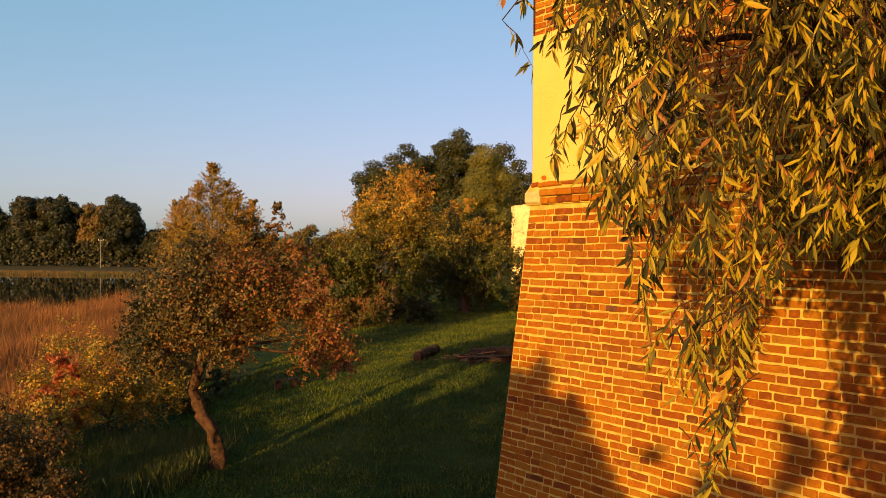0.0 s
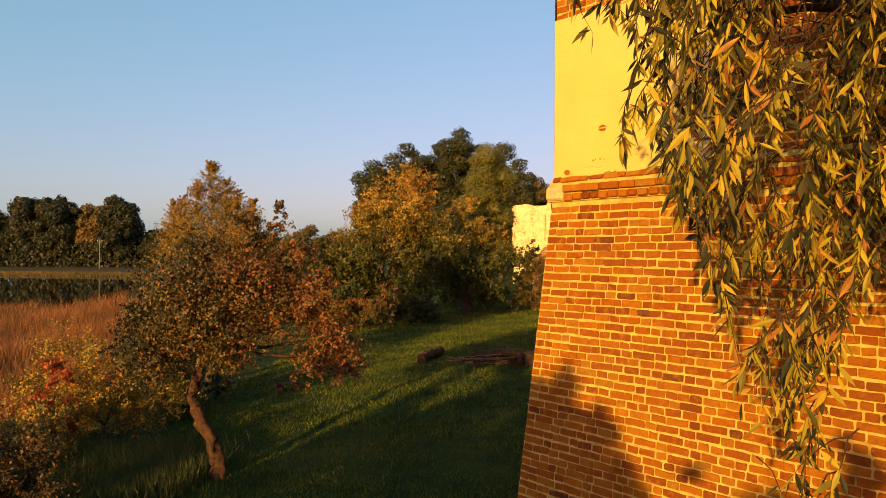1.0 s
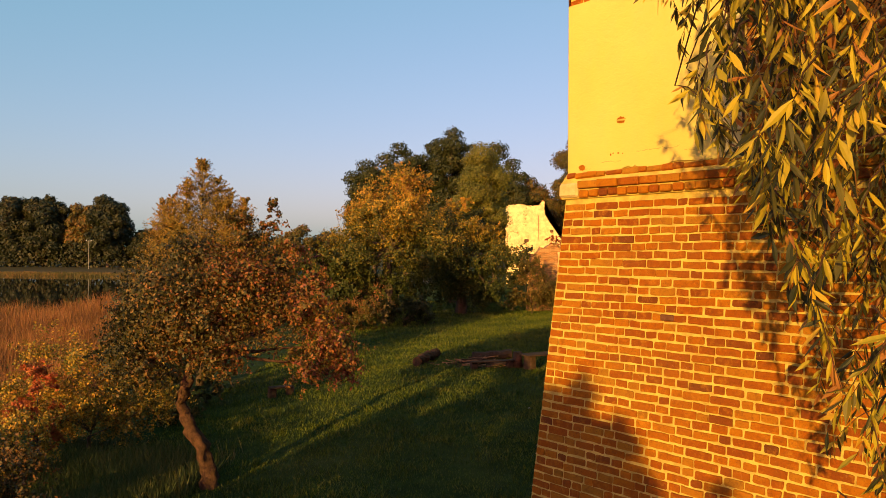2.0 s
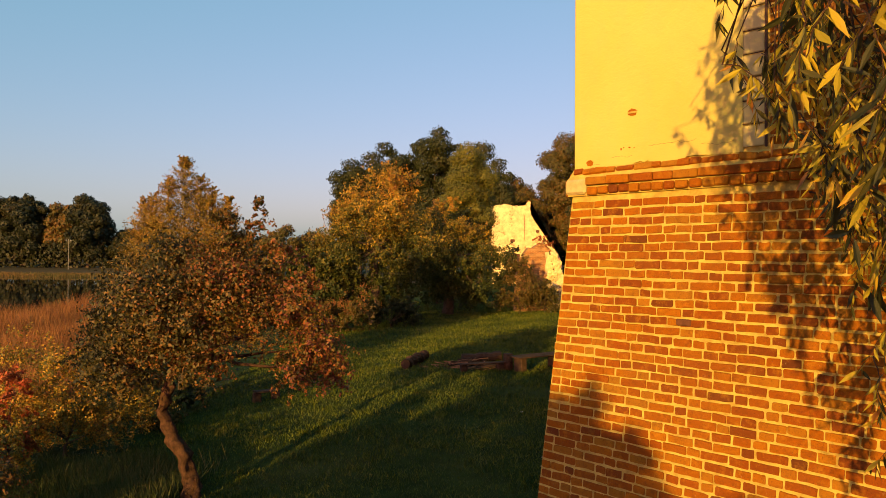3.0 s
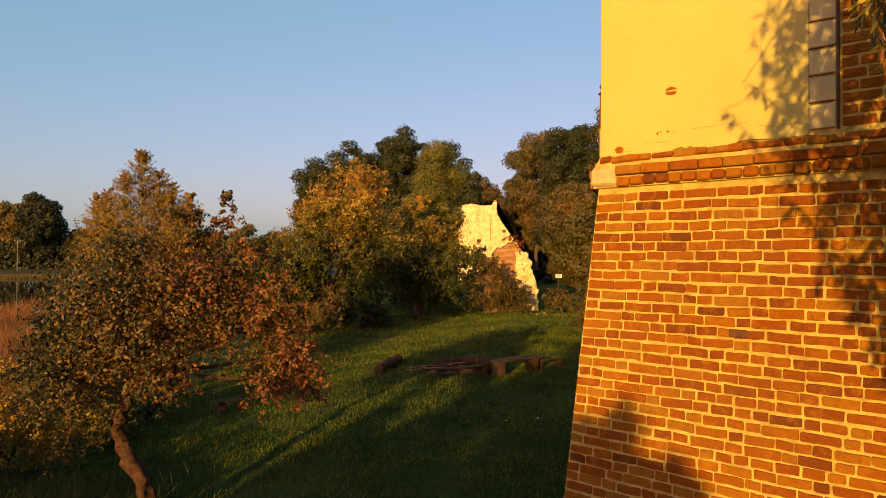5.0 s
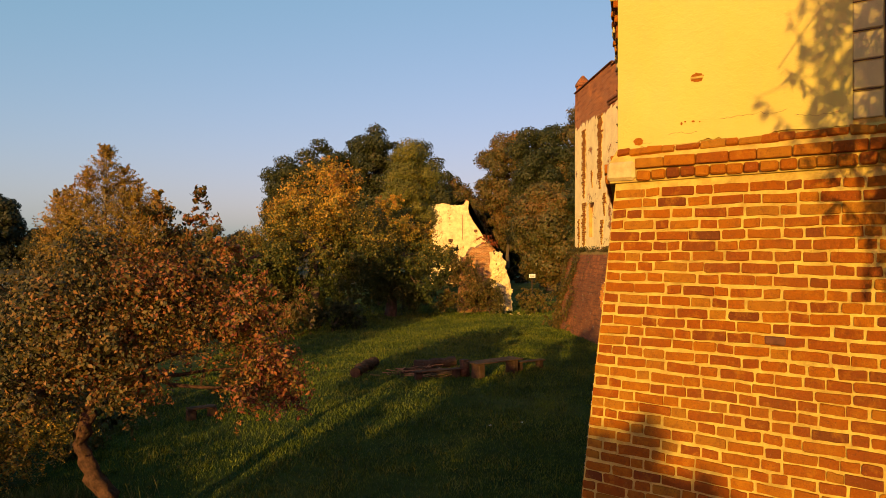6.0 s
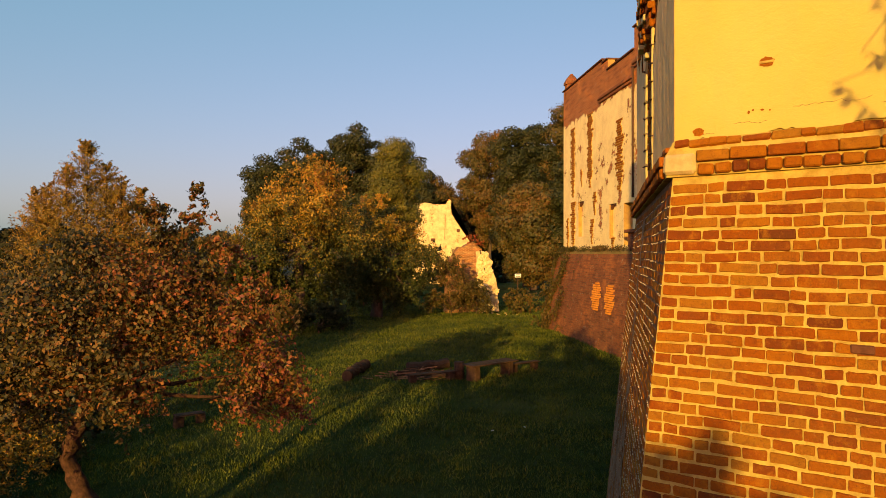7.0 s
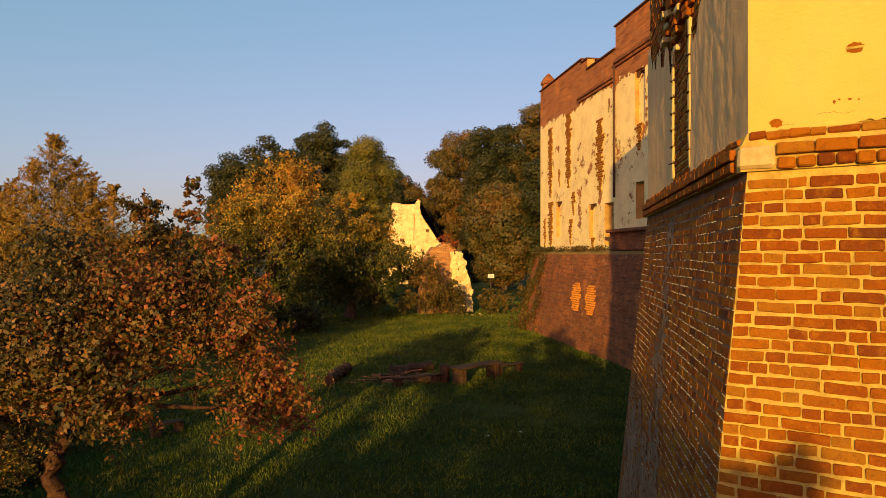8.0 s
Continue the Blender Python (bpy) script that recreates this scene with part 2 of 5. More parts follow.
class Pile:
    """Collects many small pieces for one mesh."""
    def __init__(self):
        self.v, self.f = [], []

    def add(self, verts, faces):
        o = len(self.v)
        self.v.extend(verts)
        self.f.extend([tuple(i + o for i in f) for f in faces])


def limb_path(a, b, rng, bend=0.15, steps=6, sag=0.0):
    a, b = Vector(a), Vector(b)
    n = (b - a).length
    off = Vector((rng.uniform(-1, 1), rng.uniform(-1, 1), rng.uniform(-0.4, 0.8))) * n * bend
    out = []
    for i in range(steps + 1):
        t = i / steps
        w = 4 * t * (1 - t)
        j = Vector((rng.uniform(-1, 1), rng.uniform(-1, 1), rng.uniform(-1, 1))) * n * 0.02 * (0 < i < steps)
        out.append(a.lerp(b, t) + off * w + j - Vector((0, 0, sag * t * t * n)))
    return out


def leaf_cloud(name, pos, normal, size, mat, parent, rs, ratio=0.55, droop=0.25, corners=4):
    """One mesh of many leaves: a folded lozenge at each place, facing roughly along its normal."""
    n = len(pos)
    nrm = normal + rs.normal(0, 0.55 if corners == 4 else 0.36, (n, 3))
    nrm /= np.linalg.norm(nrm, axis=1)[:, None] + 1e-9
    d = rs.normal(0, 1, (n, 3))
    d[:, 2] -= droop * 2
    d -= nrm * np.sum(d * nrm, axis=1)[:, None]
    d /= np.linalg.norm(d, axis=1)[:, None] + 1e-9
    w = np.cross(nrm, d)
    ln = (size * rs.uniform(0.6, 1.35, n))[:, None]
    c = corners
    v = np.empty((n, c, 3))
    if c == 4:
        v[:, 0] = pos - d * ln * 0.5
        v[:, 1] = pos + w * ln * ratio * 0.5 + nrm * ln * 0.1
        v[:, 2] = pos + d * ln * 0.5 - nrm * ln * 0.08
        v[:, 3] = pos - w * ln * ratio * 0.5 + nrm * ln * 0.1
    else:
        v[:, 0] = pos - d * ln * 0.4 - w * ln * ratio * 0.55
        v[:, 1] = pos - d * ln * 0.3 + w * ln * ratio * 0.55
        v[:, 2] = pos + d * ln * 0.6
    me = bpy.data.meshes.new(name)
    me.vertices.add(c * n)
    me.vertices.foreach_set("co", v.ravel())
    me.loops.add(c * n)
    me.loops.foreach_set("vertex_index", np.arange(c * n, dtype=np.int32))
    me.polygons.add(n)
    me.polygons.foreach_set("loop_start", np.arange(0, c * n, c, dtype=np.int32))
    me.materials.append(mat)
    me.update(calc_edges=True)
    ob = new(name, me)
    ob.parent = parent
    return ob


def twig_leaves(clumps, n, rs, per=36, reach=1.0, lift=0.0, droop=0.3, scatter=0.16):
    """Places and normals of n leaves, strung along twigs that leave the clumps (x, y, z, r) outwards."""
    b = np.array(clumps, float)
    w = b[:, 3] ** 2
    m = max(1, n // per)
    k = rs.choice(len(b), m, p=w / w.sum())
    d = rs.normal(0, 1, (m, 3))
    d[:, 2] *= 0.85
    d /= np.linalg.norm(d, axis=1)[:, None]
    start = b[k, :3] + d * (b[k, 3] * rs.uniform(0.0, 0.75, m))[:, None] * np.array([1, 1, 0.85])
    go = d + rs.normal(0, 0.55, (m, 3)) + np.array([0, 0, lift])
    go /= np.linalg.norm(go, axis=1)[:, None]
    length = b[k, 3] * reach * rs.uniform(0.35, 1.0, m)
    t = rs.randint(0, m, n)
    u = rs.uniform(0, 1, n)
    p = start[t] + go[t] * (length[t] * u)[:, None]
    p[:, 2] -= droop * length[t] * u * u
    p += rs.normal(0, 1, (n, 3)) * (scatter * length[t] * (1.15 - 0.7 * u))[:, None]
    return p, d[t]


def shell_leaves(clumps, n, rs):
    """Places and normals of n leaves on the outer skin of the clumps, lumpy and loose."""
    b = np.array(clumps, float)
    w = b[:, 3] ** 2
    m = int(n * 2.6)
    k = rs.choice(len(b), m, p=w / w.sum())
    d = rs.normal(0, 1, (m, 3))
    d /= np.linalg.norm(d, axis=1)[:, None]
    ph = rs.uniform(0, 6.3, (len(b), 3))[k]
    lump = np.sin(d[:, 0] * 6 + ph[:, 0]) * np.sin(d[:, 1] * 6 + ph[:, 1]) + np.sin(d[:, 2] * 7 + ph[:, 2]) * 0.6
    rad = b[k, 3] * (1.0 + 0.13 * lump - 0.48 * rs.uniform(0, 1, m) ** 1.4 + 0.10 * np.abs(rs.normal(0, 1, m)) * (rs.uniform(0, 1, m) < 0.25))
    p = b[k, :3] + d * rad[:, None] * np.array([1, 1, 0.82])
    keep = np.ones(m, bool)
    for q in b:
        keep &= np.sum(((p - q[:3]) / np.array([1, 1, 0.82])) ** 2, axis=1) > (0.5 * q[3]) ** 2
    at = np.flatnonzero(keep)[:n]
    return p[at], d[at]


def crown_clumps(centre, half, count, r, rng):
    """Clumps scattered in an egg with half axes half, denser outside."""
    out = []
    while len(out) < count:
        d = Vector((rng.gauss(0, 1), rng.gauss(0, 1), rng.gauss(0, 1))).normalized()
        t = rng.uniform(0.45, 1.0)
        p = Vector((d.x * half[0] * t, d.y * half[1] * t, d.z * half[2] * t))
        out.append((centre[0] + p.x, centre[1] + p.y, centre[2] + p.z, r * rng.uniform(0.55, 1.4)))
    return out


def tree(name, label, category, base, trunk_path, trunk_r, clumps, n, size, mat, bark, seed, group="", limbs=14, ratio=0.6, twigs=0, near=False, per=36, reach=1.0, lift=0.1, shell=False):
    """A trunk, limbs that reach to the clumps, and a crown of separate leaves."""
    rng, rs = random.Random(seed), np.random.RandomState(seed)
    t = thing(name, label, category, group, base)
    o = Vector(base)
    pts = [Vector(p) - o for p in trunk_path]
    k = len(pts)
    rad = [trunk_r * (1.25 if i == 0 else 1 - 0.55 * i / (k - 1)) for i in range(k)]
    fine_pts, fine_rad = [], []
    for i in range(k - 1):
        for q in range(5):
            fine_pts.append(pts[i].lerp(pts[i + 1], q / 5))
            fine_rad.append((rad[i] + (rad[i + 1] - rad[i]) * q / 5) * rng.uniform(0.93, 1.07))
    v, f = tube(fine_pts + [pts[-1]], fine_rad + [rad[-1]], 14)
    v = [p + Vector((noise.noise((p + o) * 6), noise.noise((p + o) * 6 + Vector((9, 0, 0))), 0)) * trunk_r * 0.55 + Vector((noise.noise((p + o) * 17), noise.noise((p + o) * 17 + Vector((0, 5, 0))), 0)) * trunk_r * 0.25 for p in v]
    link_mesh("trunk", v, f, bark, t, True)
    pile = Pile()
    order = sorted(clumps, key=lambda c: -c[3])[:limbs]
    for c in order:
        start = pts[-1] if rng.random() < 0.6 else pts[-2].lerp(pts[-1], rng.uniform(0.3, 1))
        path = limb_path(start, Vector(c[:3]) - o, rng, 0.12)
        r0 = trunk_r * rng.uniform(0.28, 0.45)
        if near:
            pile = Pile()
        pile.add(*tube(path, [r0 * (1 - 0.85 * i / 6) for i in range(7)], 6))
        for _ in range(twigs):
            a = path[rng.randint(3, 6)]
            e = a + Vector((rng.gauss(0, 1), rng.gauss(0, 1), rng.gauss(0.2, 0.8))).normalized() * c[3] * rng.uniform(0.6, 1.3)
            tw = limb_path(a, e, rng, 0.1, 4)
            pile.add(*tube(tw, [r0 * 0.22 * (1 - 0.2 * i) for i in range(5)], 4))
        if near:
            link_mesh("limb", pile.v, pile.f, bark, t, True)
    if not near:
        link_mesh("branchwork", pile.v, pile.f, bark, t, True)
    p, d = shell_leaves(clumps, n, rs) if shell else twig_leaves(clumps, n, rs, per, reach, lift)
    leaf_cloud("crown", p - np.array(base), d, size, mat, t, rs, ratio, corners=3 if shell else 4)
    return t


# ---- the ground ----
def ground_z(x, y):
    """The lie of the land: a meadow under the walls, falling to reeds and a lake, and a far bank."""
    z = -1.38 - 0.0035 * max(0.0, y - 30)
    if x < 0:
        z -= 0.075 * min(-x, 9.0)
    z = max(z, -2.35) if x > -9 else z
    # the shore runs away to the far left
    shore = -15.0 - 0.10 * max(0.0, y - 20)
    if x < shore + 4:
        k = min(1.0, (shore + 4 - x) / 8.0)
        z = z * (1 - k) + (-2.05) * k
    # lake bed
    edge = lake_side(x, y)
    if edge > 0:
        z = min(z, -2.1 - min(edge, 6) * 0.15)
    far = (y - 150 + 0.12 * (x + 90))
    if far > 0 and x < 0:
        z = max(z, -2.6 + min(far, 45) * 0.034) if far > 4 else z
    if y < -6:
        z = min(z, -1.4)
    return z + 0.05 * math.sin(x * 0.9 + y * 0.5) * math.sin(y * 0.7 - x * 0.3)


def lake_side(x, y):
    """Metres inside the lake, measured roughly from its near shore."""
    a = -33.5 - 0.13 * (y - 50) - x
    b = y - 61 - 0.25 * (x + 34)
    return min(a, b)


def spaced(lo, hi, near_lo, near_hi, step):
    vals = list(np.arange(near_lo, near_hi + 1e-6, step))
    v, s = near_hi, step
    while v < hi:
        s *= 1.22
        v += s
        vals.append(min(v, hi))
    v, s = near_lo, step
    while v > lo:
        s *= 1.22
        v -= s
        vals.insert(0, max(v, lo))
    return vals


def meadow_material():
    m, nt, ns, ln, b = nodes_of("meadow_turf")
    big, mid, fine = noise_of(nt, 0.22, 5.0, 0.6), noise_of(nt, 1.6, 5.0, 0.7), noise_of(nt, 22.0, 4.0, 0.7)
    green = mixed(nt, ns_ramp(nt, mid, 0.35, 0.7), (0.013, 0.028, 0.003), (0.040, 0.062, 0.006))
    green = mixed(nt, math_of(nt, "MULTIPLY", ns_ramp(nt, big, 0.5, 0.75), 0.6), green, (0.13, 0.12, 0.03))
    green = mixed(nt, math_of(nt, "MULTIPLY", ns_ramp(nt, fine, 0.45, 0.75), 0.5), green, (0.02, 0.03, 0.008))
    ln.new(green, b.inputs["Base Color"])
    b.inputs["Roughness"].default_value = 0.95
    b.inputs["Specular IOR Level"].default_value = 0.1
    bump(nt, b, math_of(nt, "ADD", fine, mid), 0.9, 0.08)
    return m


M_meadow = meadow_material()
M_marsh = rough_material("marsh_litter", (0.10, 0.065, 0.03), (0.18, 0.11, 0.05), 0.4, 6.0, 0.95, 0.9, 0.1)
M_field = rough_material("far_fields", (0.05, 0.042, 0.016), (0.09, 0.055, 0.022), 0.03, 0.6, 0.95, 0.3, 0.1)


def build_ground():
    xs, ys = spaced(-2500, 2500, -60, 40, 1.25), spaced(-600, 4000, -16, 130, 1.25)
    verts = [(x, y, ground_z(x, y)) for y in ys for x in xs]
    nx = len(xs)
    faces, index = [], []
    for j in range(len(ys) - 1):
        for i in range(nx - 1):
            faces.append((j * nx + i, j * nx + i + 1, (j + 1) * nx + i + 1, (j + 1) * nx + i))
            x, y = (xs[i] + xs[i + 1]) / 2, (ys[j] + ys[j + 1]) / 2
            if (y > 125 and x < 2) or y > 260 or x > 90 or abs(x) > 200 or y < -40:
                index.append(2)
            elif x < -16 - 0.10 * max(0, y - 20) + 1.5 * math.sin(y * 0.3):
                index.append(1)
            else:
                index.append(0)
    g = link_mesh("ground", verts, faces, [M_meadow, M_marsh, M_field], None, True, index)
    tagged(g, "uneven grassy meadow falling towards a reedy lake shore", "ground", kind="structure")


build_ground()


def water():
    m, nt, ns, ln, b = nodes_of("lake_water")
    b.inputs["Base Color"].default_value = (0.012, 0.014, 0.012, 1)
    b.inputs["Roughness"].default_value = 0.03
    mp = ns.new("ShaderNodeMapping")
    mp.inputs["Scale"].default_value = (0.5, 2.0, 1.0)
    ln.new(position(nt), mp.inputs["Vector"])
    bump(nt, b, noise_of(nt, 1.0, 3.0, 0.6, mp.outputs["Vector"]), 0.008, 0.03)
    w = link_mesh("water", [(-420, 40, -2.2), (-20, 40, -2.2), (-20, 260, -2.2), (-420, 260, -2.2)], [(0, 1, 2, 3)], m)
    tagged(w, "still dark lake water behind the reeds", "lake", kind="structure")


water()


# ---- the brick tower ----
AZ_A, AZ_B = -46.0, 67.0                       # the two faces, from their common corner
U_A = Vector((math.cos(radians(AZ_A)), math.sin(radians(AZ_A)), 0))
U_B = Vector((math.cos(radians(AZ_B)), math.sin(radians(AZ_B)), 0))
N_A = Vector((U_A.y, -U_A.x, 0))               # outward
N_B = Vector((-U_B.y, U_B.x, 0))
Z_TOP, LEN_A, LEN_B, Z_LOW, Z_ROOF = 4.27, 7.2, 7.2, -1.9, 11.5
COURSE = 0.104


def low_corner(z):
    return Vector((1.335 - 0.114 * (Z_TOP - z), 9.665 - 0.004 * (Z_TOP - z), z))


UP_CORNER = Vector((1.40, 9.70, 0))


def face_pose(which, s, z, out=0.0):
    """A pose on the battered face: x along it, y out of it, z up its slope."""
    u = U_A if which == "A" else U_B
    up = (low_corner(1.0) - low_corner(0.0)).normalized()
    n = u.cross(up).normalized() if which == "A" else up.cross(u).normalized()
    w = n.cross(u).normalized() if which == "B" else u.cross(n).normalized()
    if w.z < 0:
        w = -w
    p = low_corner(z) + u * s + n * out
    m = Matrix((u, n, w)).transposed().to_4x4()
    m.translation = p
    return m


def upper_pose(which, s, z, out=0.0):
    u, n = (U_A, N_A) if which == "A" else (U_B, N_B)
    m = Matrix((u, n, Vector((0, 0, 1)))).transposed().to_4x4()
    m.translation = UP_CORNER + u * s + n * out + Vector((0, 0, z))
    return m


def brick_verts(length, height, rng, r=0.004):
    """A worn brick front, centred, proud of the joint: x along, y out, z up."""
    hx, hz = length / 2, height / 2
    c = min(rng.uniform(0.003, 0.014), hx * 0.3)
    hz *= rng.uniform(0.88, 1.0)
    bow, tip = rng.uniform(-0.004, 0.004), rng.uniform(-0.004, 0.004)

    def ring(a, b, y, j):
        xs = (-a + c, -a / 3, a / 3, a - c)
        pts = [(x, -b) for x in xs] + [(a, -b + c), (a, b - c)] + [(x, b) for x in reversed(xs)] + [(-a, b - c), (-a, -b + c)]
        return [Vector((x + rng.uniform(-j, j), y + rng.uniform(-j, j) * 0.5, z + bow * math.cos(x / hx * 1.5) + tip * x / hx + rng.uniform(-j, j))) for x, z in pts]
    v = ring(hx, hz, -0.014, 0.004) + ring(hx - r, hz - r, 0.006, 0.005)
    f = [(k, (k + 1) % 12, 12 + (k + 1) % 12, 12 + k) for k in range(12)] + [tuple(range(12, 24))]
    return v, f


def course_bricks(length, rng, start=0.0, joint=0.015):
    """Stretchers and headers along one course: (middle, length)."""
    out, s, long_ = [], start, rng.random() < 0.5
    while s < length:
        n = rng.uniform(0.255, 0.315) if long_ else rng.uniform(0.115, 0.15)
        if rng.random() < 0.12:
            n = rng.uniform(0.17, 0.21)
        n = min(n, length - s)
        if n > 0.05:
            out.append((s + n / 2, n))
        s += n + joint * rng.uniform(0.45, 1.7)
        if rng.random() > 0.15:
            long_ = not long_
    return out


tower = thing("brick_tower", "old polygonal brick tower with battered base and ochre plaster above", "tower")


def tower_core():
    """The body behind the bricks: mortar planes of the battered base and the upper shaft."""
    back = [Vector((10.6, 20.0, 0)), Vector((13.5, 8.5, 0))]
    lo = [low_corner(Z_LOW) + U_A * (LEN_A + 0.3), low_corner(Z_LOW), low_corner(Z_LOW) + U_B * (LEN_B + 0.25)]
    hi = [low_corner(Z_TOP) + U_A * LEN_A, low_corner(Z_TOP), low_corner(Z_TOP) + U_B * LEN_B]
    ring0 = lo + [Vector((p.x, p.y, Z_LOW)) for p in back]
    ring1 = hi + [Vector((p.x, p.y, Z_TOP)) for p in back]
    v = ring0 + ring1
    f = [(i, i + 5, (i + 1) % 5 + 5, (i + 1) % 5) for i in range(5)] + [(0, 1, 2, 3, 4), (9, 8, 7, 6, 5)]
    link_mesh("base_core", v, f, [M_mortar, M_joint_shade], tower, False, [0, 1, 1, 1, 0, 0, 0])
    c = UP_CORNER
    ring = [c + U_A * (LEN_A - 0.1), c, c + U_B * (LEN_B - 0.1)] + back
    v = [Vector((p.x, p.y, Z_TOP)) for p in ring] + [Vector((p.x, p.y, Z_ROOF)) for p in ring]
    link_mesh("shaft_core", v, f, M_mortar, tower)


tower_core()


def tower_bricks():
    rng = random.Random(11)
    rest_a, rest_b, bead = Pile(), Pile(), Pile()
    shared = {}
    for kind, lens in (("long", (0.28, 0.3, 0.32, 0.34)), ("short", (0.13, 0.15, 0.17, 0.2, 0.24))):
        for n in lens:
            for k in range(3):
                v, f = brick_verts(n, COURSE - 0.014, rng)
                me = bpy.data.meshes.new("brick")
                me.from_pydata(v, [], f)
                me.materials.append(M_brick_one)
                shared.setdefault(n, []).append(me)
    sizes = sorted(shared)
    count = 0
    rows = int((Z_TOP - 0.07 - Z_LOW) / COURSE)
    for i in range(rows):
        z = Z_TOP - 0.075 - COURSE * (i + 0.5)
        for s, n in course_bricks(LEN_A, rng, rng.uniform(0.0, 0.02)):
            wob = 0.008 * math.sin(s * 1.7 + i * 0.9) + rng.uniform(-0.003, 0.003)
            m = face_pose("A", s, z + wob, rng.uniform(0.004, 0.011)) @ pose(0, 0, 0, 0, rng.uniform(-0.6, 0.6), 0)
            if s < 2.3 and 1.35 < z and count < 300:
                best = min(sizes, key=lambda q: abs(q - n))
                ob = new("brick", rng.choice(shared[best]))
                ob.parent = tower
                ob.matrix_basis = m @ Matrix.Diagonal((n / best, 1, 1, 1))
                count += 1
            else:
                v, f = brick_verts(n, COURSE - 0.014, rng)
                rest_a.add([m @ p for p in v], f)
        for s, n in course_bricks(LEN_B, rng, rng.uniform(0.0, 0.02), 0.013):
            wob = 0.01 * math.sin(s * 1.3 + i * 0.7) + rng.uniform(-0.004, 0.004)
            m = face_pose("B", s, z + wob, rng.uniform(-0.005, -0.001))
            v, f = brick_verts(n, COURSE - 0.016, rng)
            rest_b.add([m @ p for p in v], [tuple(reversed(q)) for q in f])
        # raised, crumbling pointing in the bed joint
        k, zj = int(LEN_B / 0.05), z - COURSE / 2
        for q in range(k):
            s = LEN_B * q / k
            if noise.noise((s * 1.1, zj * 3.0, 6.0)) < -0.12 + 0.10 * max(0.0, 1.0 - z) or rng.random() < 0.3:
                continue
            zz = zj + 0.01 * math.sin(s * 1.3 + i * 0.7) + 0.004 * noise.noise((s * 9, zj * 7, 1))
            h, o, l = rng.uniform(0.002, 0.008), rng.uniform(0.003, 0.013), rng.uniform(0.014, 0.05)
            zz += rng.uniform(-0.005, 0.005)
            m = face_pose("B", s, zz, 0.0)
            bead.add([m @ Vector(p) for p in ((0, -0.004, -h), (l, -0.004, -h), (l, -0.004, h), (0, -0.004, h), (0.004, o, -h * 0.4), (l - 0.004, o * 0.8, -h * 0.4), (l - 0.004, o * 0.8, h * 0.5), (0.004, o, h * 0.5))],
                     [(4, 7, 6, 5), (0, 4, 5, 1), (1, 5, 6, 2), (2, 6, 7, 3), (3, 7, 4, 0)])
    tagged(link_mesh("brickwork", rest_a.v, rest_a.f, M_brick, tower), kind="stuff")
    tagged(link_mesh("brickwork", rest_b.v, rest_b.f, M_brick_shade, tower), kind="stuff")
    tagged(link_mesh("joint_pointing", bead.v, bead.f, M_pointing, tower), kind="stuff")
    # bare brick of the shaft, beside and above the plaster
    up = Pile()
    for i in range(int((Z_ROOF - 4.66) / COURSE)):
        z = 4.66 + COURSE * (i + 0.5)
        for s, n in course_bricks(LEN_A - 0.1, rng, 2.30 if z < 6.86 else 0.0):
            m = upper_pose("A", s, z, rng.uniform(-0.004, 0.008))
            v, f = brick_verts(n, COURSE - 0.014, rng)
            up.add([m @ p for p in v], f)
    tagged(link_mesh("brickwork", up.v, up.f, M_brick, tower), kind="stuff")


def ring_prism(name, profile, mat, parent, la=LEN_A, lb=LEN_B):
    """A moulding round the two faces: profile rows of (out, z), mitred at the corner."""
    verts, faces = [], []
    bis = (N_A + N_B).normalized()
    for out, z in profile:
        c = UP_CORNER + bis * (out / bis.dot(N_A)) + Vector((0, 0, z))
        verts += [c + U_A * la, c, c + U_B * lb]
    k = len(profile)
    for i in range(k - 1):
        for j in range(2):
            faces.append((i * 3 + j, i * 3 + j + 1, i * 3 + j + 4, i * 3 + j + 3))
    return link_mesh(name, verts, faces, mat, parent)


